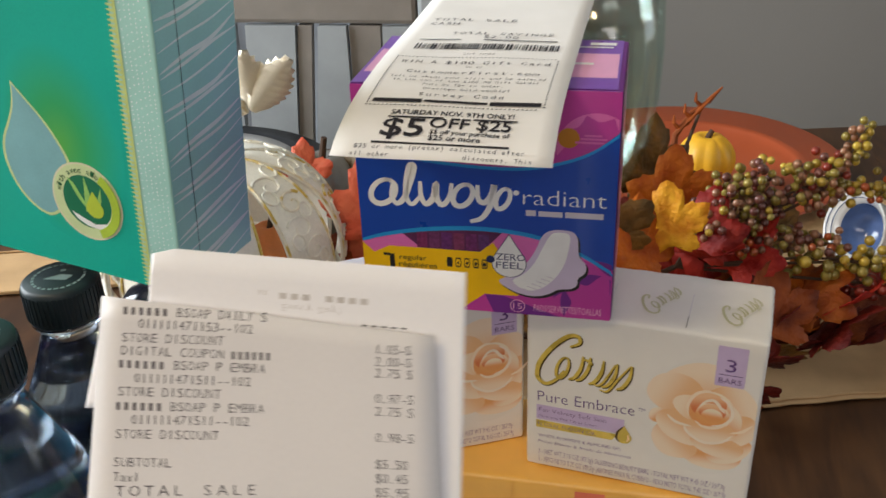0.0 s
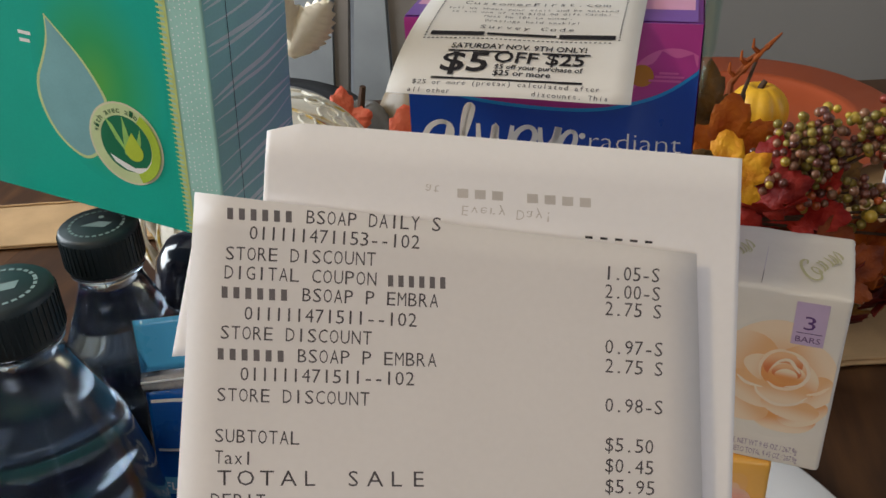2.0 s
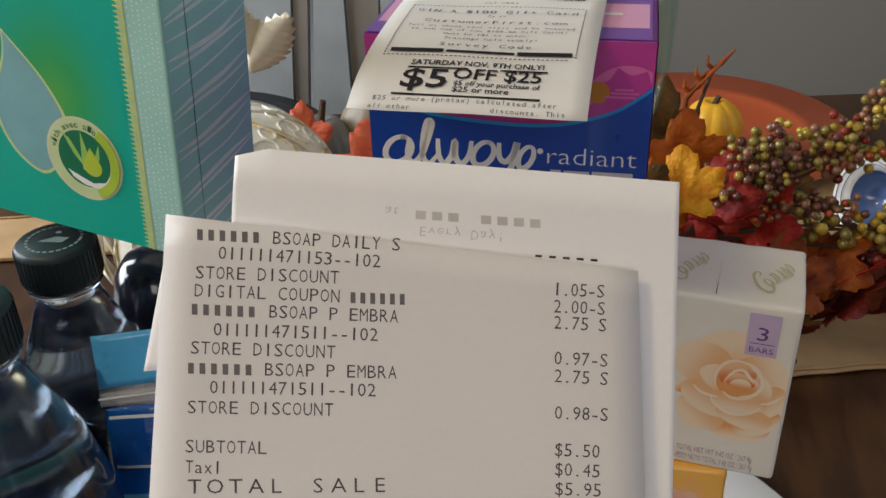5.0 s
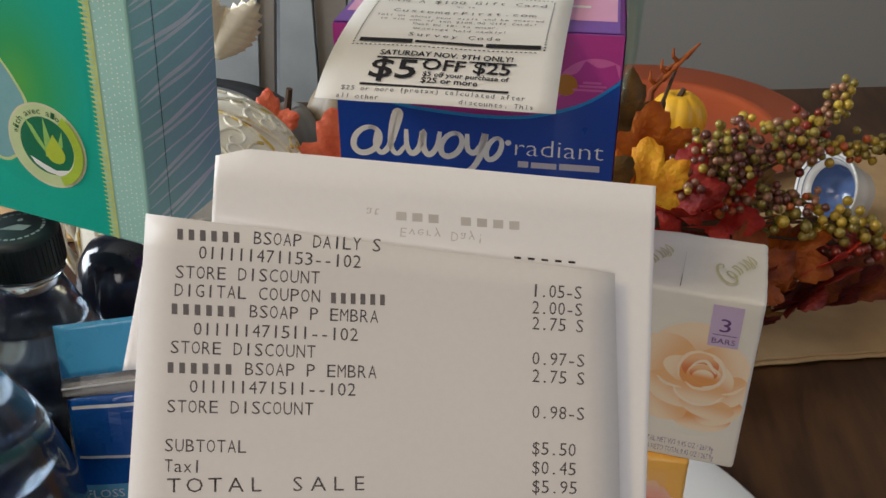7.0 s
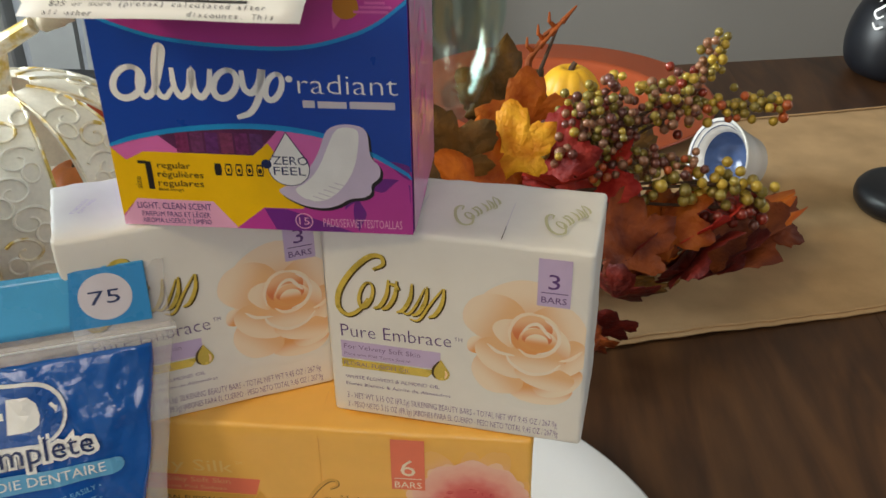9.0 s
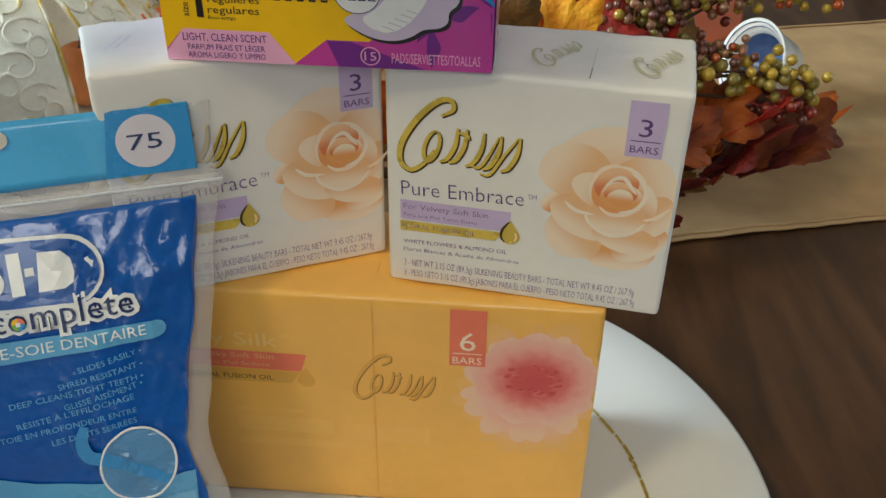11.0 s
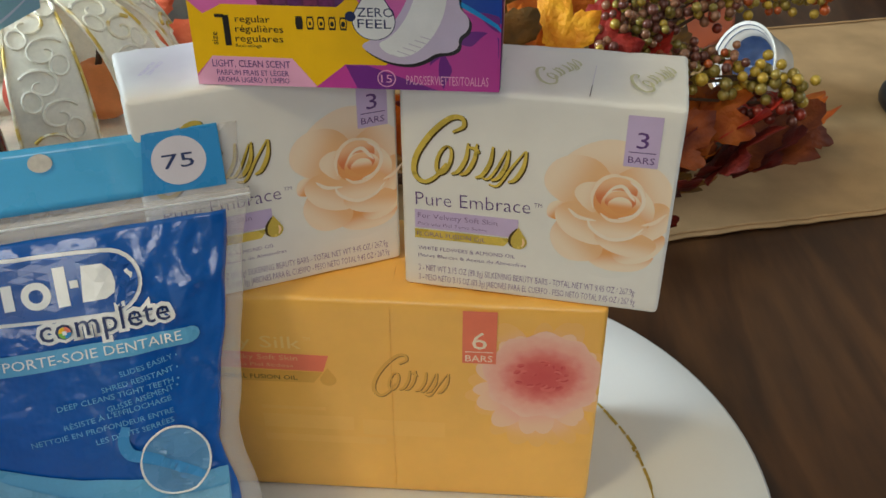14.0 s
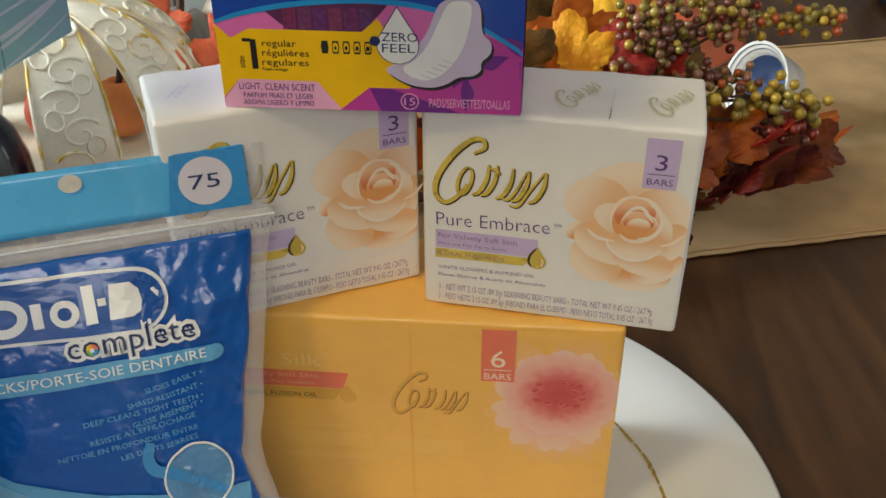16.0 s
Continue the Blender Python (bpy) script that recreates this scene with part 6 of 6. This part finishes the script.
for r, z in ((0.0428, 0.0004), (0.0385, -0.0034)):
    part("rim_stripe", lathe([(r - 0.0008, z - 0.0004), (r, z + 0.0004)], 48), mat("stripe_blue", lin(70, 84, 120), 0.3, bump=0.0), cup, "thin blue stripe")

# charger plate and small yellow gourd far on the table
charger = thing("charger_plate", pose(0.122, 0.630, 0.001), "large orange charger plate on the far side of the table", "plate")
part("dish", lathe([(0.0, 0.0), (0.1, 0.0), (0.125, 0.006), (0.162, 0.013), (0.165, 0.0145), (0.162, 0.016), (0.128, 0.0105), (0.121, 0.0135), (0.115, 0.0105), (0.110, 0.005), (0.0, 0.005)], 96), M["charger"], charger, smooth=True)


def gourd(name, m, r, h, ribs, colour, label, stem_h=0.012):
    t = thing(name, m, label, "gourd", "gourds on the table")
    bm = bmesh.new()
    bmesh.ops.create_uvsphere(bm, u_segments=60, v_segments=24, radius=1.0)
    for v in bm.verts:
        a = math.atan2(v.co.y, v.co.x)
        k = 1 - 0.13 * abs(math.sin(a * ribs / 2)) ** 0.6 * 0 - 0.12 * (1 - abs(math.cos(a * ribs / 2)) ** 0.5)
        dip = 0.22 * math.exp(-((v.co.x ** 2 + v.co.y ** 2) / 0.06)) * (1 if v.co.z > 0 else -0.4)
        v.co = Vector((v.co.x * r * k, v.co.y * r * k, (v.co.z - dip) * h / 2 + h / 2))
    part("flesh", bm, mat(name + "_skin", lin(*colour), 0.45, var=0.16, scale=60, bump=0.2), t, smooth=True)
    part("stalk", tube([(0, 0, h * 0.86), (0.001, 0, h * 0.95), (0.004, 0.001, h + stem_h)], r * 0.12, 8, 0.7), twig, t, "brown stalk")
    return t


gourd("mini_pumpkin", pose(0.134, 0.575, 0.0064), 0.030, 0.060, 9, (236, 176, 44), "small yellow ribbed pumpkin among the leaves", 0.002)
gourd("grey_gourd", pose(-0.222, 0.405, 0.004), 0.034, 0.100, 7, (122, 120, 116), "grey green gourd behind the cream lantern")
gourd("grey_gourd", pose(-0.176, 0.44, 0.004), 0.042, 0.116, 7, (128, 112, 90), "brownish grey gourd leaning behind the packs")
gourd("orange_gourd", pose(-0.222, 0.262, 0.060), 0.022, 0.042, 8, (224, 136, 78), "small orange gourd inside the cream lantern")
gourd("orange_gourd", pose(-0.262, 0.255, 0.058), 0.024, 0.046, 8, (196, 70, 40), "small red orange gourd inside the cream lantern")

# pumpkin lantern of embossed cream straps
def rubbed(name, paint, gold):
    """Cream paint with gold rubbed over it in patches."""
    m = mat(name, gold, 0.42, 0.2, var=0.2, scale=200, bump=0.1)
    n, l = m.node_tree.nodes, m.node_tree.links
    tc, nz, ramp, mix = n.new("ShaderNodeTexCoord"), n.new("ShaderNodeTexNoise"), n.new("ShaderNodeMapRange"), n.new("ShaderNodeMix")
    nz.inputs["Scale"].default_value, nz.inputs["Detail"].default_value = 75, 3
    ramp.inputs["From Min"].default_value, ramp.inputs["From Max"].default_value = 0.46, 0.58
    mix.data_type = "RGBA"
    mix.inputs["A"].default_value, mix.inputs["B"].default_value = paint, gold
    l.new(tc.outputs["Object"], nz.inputs["Vector"]), l.new(nz.outputs[0], ramp.inputs["Value"]), l.new(ramp.outputs[0], mix.inputs["Factor"])
    l.new(mix.outputs["Result"], n["Hue/Saturation/Value"].inputs["Color"])
    return m


LX, LY, LR, LH = -0.262, 0.262, 0.096, 0.152
lantern = thing("pumpkin_lantern", pose(LX, LY, 0.004), "cream and gold pumpkin lantern made of embossed metal straps", "lantern")
edge_gold = rubbed("gold_rub", lin(240, 232, 212), lin(212, 182, 92))


def strap_at(a0, s, w, out=0.0):
    """A place on the strap at angle a0: s from foot (0) to crown (1), w across in metres."""
    e = -math.pi / 2 + math.pi * (0.10 + 0.86 * s)
    r, z = (LR + out) * math.cos(e) ** 0.75, LH * 0.5 + (LH * 0.5 + out) * math.sin(e)
    a = a0 + w / max(r, 0.03)
    return Vector((r * math.cos(a), r * math.sin(a), z))


for k in range(9):
    a0 = radians(40 * k - 62)
    half = lambda s: 0.0215 * (math.sin(math.pi * (0.12 + 0.8 * s)) ** 0.7) + 0.002
    g = grid(10, 36, lambda u, v: strap_at(a0, v, (u * 2 - 1) * half(v)))
    st = part("strap", thicken(g, 0.0022), M["cream"], lantern, "embossed cream strap", smooth=True)
    for sgn in (-1, 1):
        part("gilt_edge", tube([strap_at(a0, s / 24, sgn * half(s / 24) * 0.95, 0.0004) for s in range(25)], 0.0011, 6), edge_gold, st, "gold rubbed edge")
    for j in range(9):
        s0, sg = 0.10 + 0.092 * j, (1 if j % 2 else -1)
        curl = []
        for i in range(19):
            th, rr = 0.5 + i * 0.40, 0.0135 * (1 - i / 23)
            curl.append(strap_at(a0, s0 + rr * math.sin(th) / 0.27, sg * (0.003 + rr * math.cos(th) * 0.95), 0.0006))
        part("scroll", tube(curl, 0.0013, 6, 0.6), M["cream"] if (j + k) % 4 else edge_gold, st, "raised scroll")
        bud = [strap_at(a0, s0 + 0.05 + 0.030 * math.sin(q), -sg * 0.010 + 0.0055 * math.cos(q), 0.0006) for q in [i * math.pi / 6 for i in range(13)]]
        part("scroll", tube(bud, 0.0010, 6), M["cream"], st, "raised bud")
part("foot_ring", lathe([(0.040, 0.0), (0.052, 0.0), (0.052, 0.006), (0.040, 0.006), (0.040, 0.0)], 40), M["cream"], lantern)
part("inner_shelf", lathe([(0.0, 0.052), (0.084, 0.052), (0.084, 0.055), (0.0, 0.055)], 40), M["cream"], lantern)
part("stalk", tube([(0, 0, LH * 0.96), (0.006, 0, LH + 0.025), (0.034, 0.0, LH + 0.040)], 0.009, 10, 0.6), edge_gold, lantern, "gold stalk")


def plume(n=9):
    """A long toothed leaf one unit tall with a raised midrib, slightly cupped."""
    bm = bmesh.new()
    rows = []
    for k in range(2 * n + 1):
        q = k / (2 * n)
        w = 0.30 * math.sin(math.pi * min(q * 0.94 + 0.06, 1)) ** 0.8 * (1.0 if k % 2 else 0.80)
        rows.append([bm.verts.new((x, q + (0.05 if abs(x) > 0.01 else 0.0) * (k % 2), -1.1 * x * x + (0.03 if abs(x) < 0.01 else 0.0) + 0.10 * q * q)) for x in (-w, -w * 0.5, 0.0, w * 0.5, w)])
    for a, b in zip(rows, rows[1:]):
        for i in range(4):
            bm.faces.new((a[i], a[i + 1], b[i + 1], b[i]))
    return thicken(bm, 0.02)


pale_gold = mat("pale_gold_leaf", lin(240, 228, 206), 0.34, 0.25, var=0.12, scale=90, bump=0.3)
for x, y, z, s, rx, ry, rz in ((0.040, -0.002, LH + 0.038, 0.050, 84, 40, 6), (0.041, 0.0, LH + 0.039, 0.043, 84, -3, 6)):
    part("metal_leaf", plume(), pale_gold, lantern, "pale gold metal leaf", pose(x, y, z, rx, ry, rz) @ Matrix.Diagonal((s, s, s, 1)), True)

# dark charger with a white plate on it, behind the lantern
dc = thing("charger_plate", pose(-0.42, 0.515, 0.004), "dark charger plate under a white plate", "plate")
part("dish", lathe([(0.0, 0.0), (0.1, 0.0), (0.15, 0.008), (0.168, 0.011), (0.169, 0.0125), (0.15, 0.011), (0.1, 0.004), (0.0, 0.004)], 72), M["cap"], dc, smooth=True)
sp = thing("side_plate", pose(-0.42, 0.515, 0.0082), "white china plate on the dark charger", "plate")
part("dish", lathe([(0.0, 0.0), (0.07, 0.0), (0.11, 0.008), (0.13, 0.013), (0.131, 0.0145), (0.11, 0.011), (0.07, 0.004), (0.0, 0.004)], 72), M["china"], sp, smooth=True)

# wine glass behind the pads box
wine = thing("wine_glass", pose(0.030, 0.335, 0.0035), "clear stemmed wine glass among the autumn leaves", "wine glass")
clear_glass = bpy.data.materials.new("clear_glass")
clear_glass.use_nodes = True
gn, gl = clear_glass.node_tree.nodes, clear_glass.node_tree.links
through_, gloss, blend = gn.new("ShaderNodeBsdfTransparent"), gn.new("ShaderNodeBsdfGlossy"), gn.new("ShaderNodeMixShader")
through_.inputs["Color"].default_value, gloss.inputs["Roughness"].default_value, blend.inputs[0].default_value = (0.93, 0.985, 0.96, 1), 0.10, 0.10
gl.new(through_.outputs[0], blend.inputs[1]), gl.new(gloss.outputs[0], blend.inputs[2])
gl.new(blend.outputs[0], gn["Material Output"].inputs["Surface"])
part("foot", lathe([(0.0, 0.0), (0.033, 0.0), (0.034, 0.001), (0.006, 0.006), (0.0, 0.006)], 48), clear_glass, wine, smooth=True)
part("stem", lathe([(0.0, 0.0062), (0.0055, 0.0062), (0.0045, 0.02), (0.0045, 0.095), (0.006, 0.103), (0.0, 0.103)], 24), clear_glass, wine, smooth=True)
part("bowl", lathe([(0.0, 0.1032), (0.012, 0.107), (0.025, 0.122), (0.034, 0.146), (0.0395, 0.18), (0.041, 0.22), (0.0385, 0.27), (0.0375, 0.27), (0.0398, 0.22), (0.0383, 0.18), (0.0328, 0.147), (0.023, 0.124), (0.0, 0.112)], 64), clear_glass, wine, smooth=True)

# black mug with chalk marks and a black dish on the runner
mug = thing("black_mug", pose(0.512, 0.752, 0.001) @ Matrix.Diagonal((0.88, 0.88, 0.88, 1)), "round black mug with white chalk style scrolls", "mug")
mug_side = [(0.066 * math.sin(radians(32 + 6.2 * k)) ** 0.75, 0.062 - 0.062 * math.cos(radians(7.2 * k))) for k in range(18)]
part("mug_body", lathe([(0.0, 0.0)] + mug_side + [(mug_side[-1][0] - 0.003, mug_side[-1][1] + 0.001)] + [(r - 0.004, z) for r, z in mug_side[:2:-1]] + [(0.0, 0.012)], 96), M["cap"], mug, smooth=True)
chalk = []
for pts in ([(-38, 100), (-32, 106), (-26, 100), (-32, 94), (-38, 88), (-32, 82), (-25, 86)], [(-20, 96), (-16, 102), (-12, 96), (-16, 84)], [(-36, 76), (-30, 70), (-22, 74)]):
    chalk += stroke(mm(pts), 0.0016)
cb = flat(chalk)
for v in cb.verts:
    a = radians(-138) + (v.co.x + 0.028) / 0.066
    zz = v.co.y
    rr = 0.0668 - 7.0 * (zz - 0.064) ** 2
    v.co = Vector((rr * math.cos(a), rr * math.sin(a), zz))
part("chalk_scrolls", cb, INK["white"], mug, "white chalk scrolls")
dish = thing("black_dish", pose(0.403, 0.405, 0.0045) @ Matrix.Diagonal((1, 1, 0.8, 1)), "small round black dish on the burlap runner", "dish")
part("dish", lathe([(0.0, 0.0), (0.033, 0.0), (0.039, 0.003), (0.042, 0.008), (0.043, 0.014), (0.042, 0.021), (0.039, 0.026), (0.033, 0.029), (0.0, 0.031)], 80), M["cap"], dish, smooth=True)

# grey chair behind the far side of the table
chair = thing("dining_chair", pose(-0.36, 0.58, -0.75), "grey painted wooden dining chair with flared back slats", "chair")
grey = mat("grey_chair_paint", lin(150, 154, 156), 0.5, var=0.12, scale=25, bump=0.15)
taupe = mat("taupe_chair_paint", lin(128, 120, 112), 0.5, var=0.15, scale=25, bump=0.15)
part("seat", box(-0.21, -0.20, 0.44, 0.21, 0.20, 0.47, 0.008), grey, chair)
for x in (-0.2, 0.16):
    part("leg", box(x, -0.19, 0.0, x + 0.04, -0.15, 0.438, 0.004), grey, chair)
    part("back_post", box(x, 0.17, 0.0, x + 0.04, 0.205, 1.08, 0.006), grey, chair)
part("top_rail", box(-0.159, 0.172, 0.876, 0.159, 0.203, 1.07, 0.006), taupe, chair, "taupe top rail")
part("lower_rail", box(-0.159, 0.172, 0.50, 0.159, 0.203, 0.54, 0.006), grey, chair)


def slat(x, top, foot_x, foot, back, material, label):
    bm = bmesh.new()
    f0 = []
    for k in range(6):
        q = k / 5
        c, w = foot_x + (x - foot_x) * q, foot + (top - foot) * q ** 0.7
        f0.append((bm.verts.new((c - w, 0.182 + back, 0.542 + 0.332 * q)), bm.verts.new((c + w, 0.182 + back, 0.542 + 0.332 * q))))
    for (a, b), (c, d) in zip(f0, f0[1:]):
        bm.faces.new((a, b, d, c))
    part("slat", thicken(bm, 0.012), material, chair, label)


slat(-0.028, 0.0325, -0.052, 0.030, 0.0, grey, "broad grey slat")
slat(0.016, 0.0090, -0.014, 0.0090, 0.004, taupe, "narrow taupe slat")
slat(0.052, 0.0180, 0.036, 0.0400, 0.0, grey, "flared grey slat")
slat(0.092, 0.0200, 0.086, 0.0120, 0.006, taupe, "tapered taupe slat")
slat(0.134, 0.0180, 0.126, 0.0240, 0.0, grey, "grey slat")
slat(-0.105, 0.0300, -0.112, 0.0260, 0.0, grey, "grey slat")
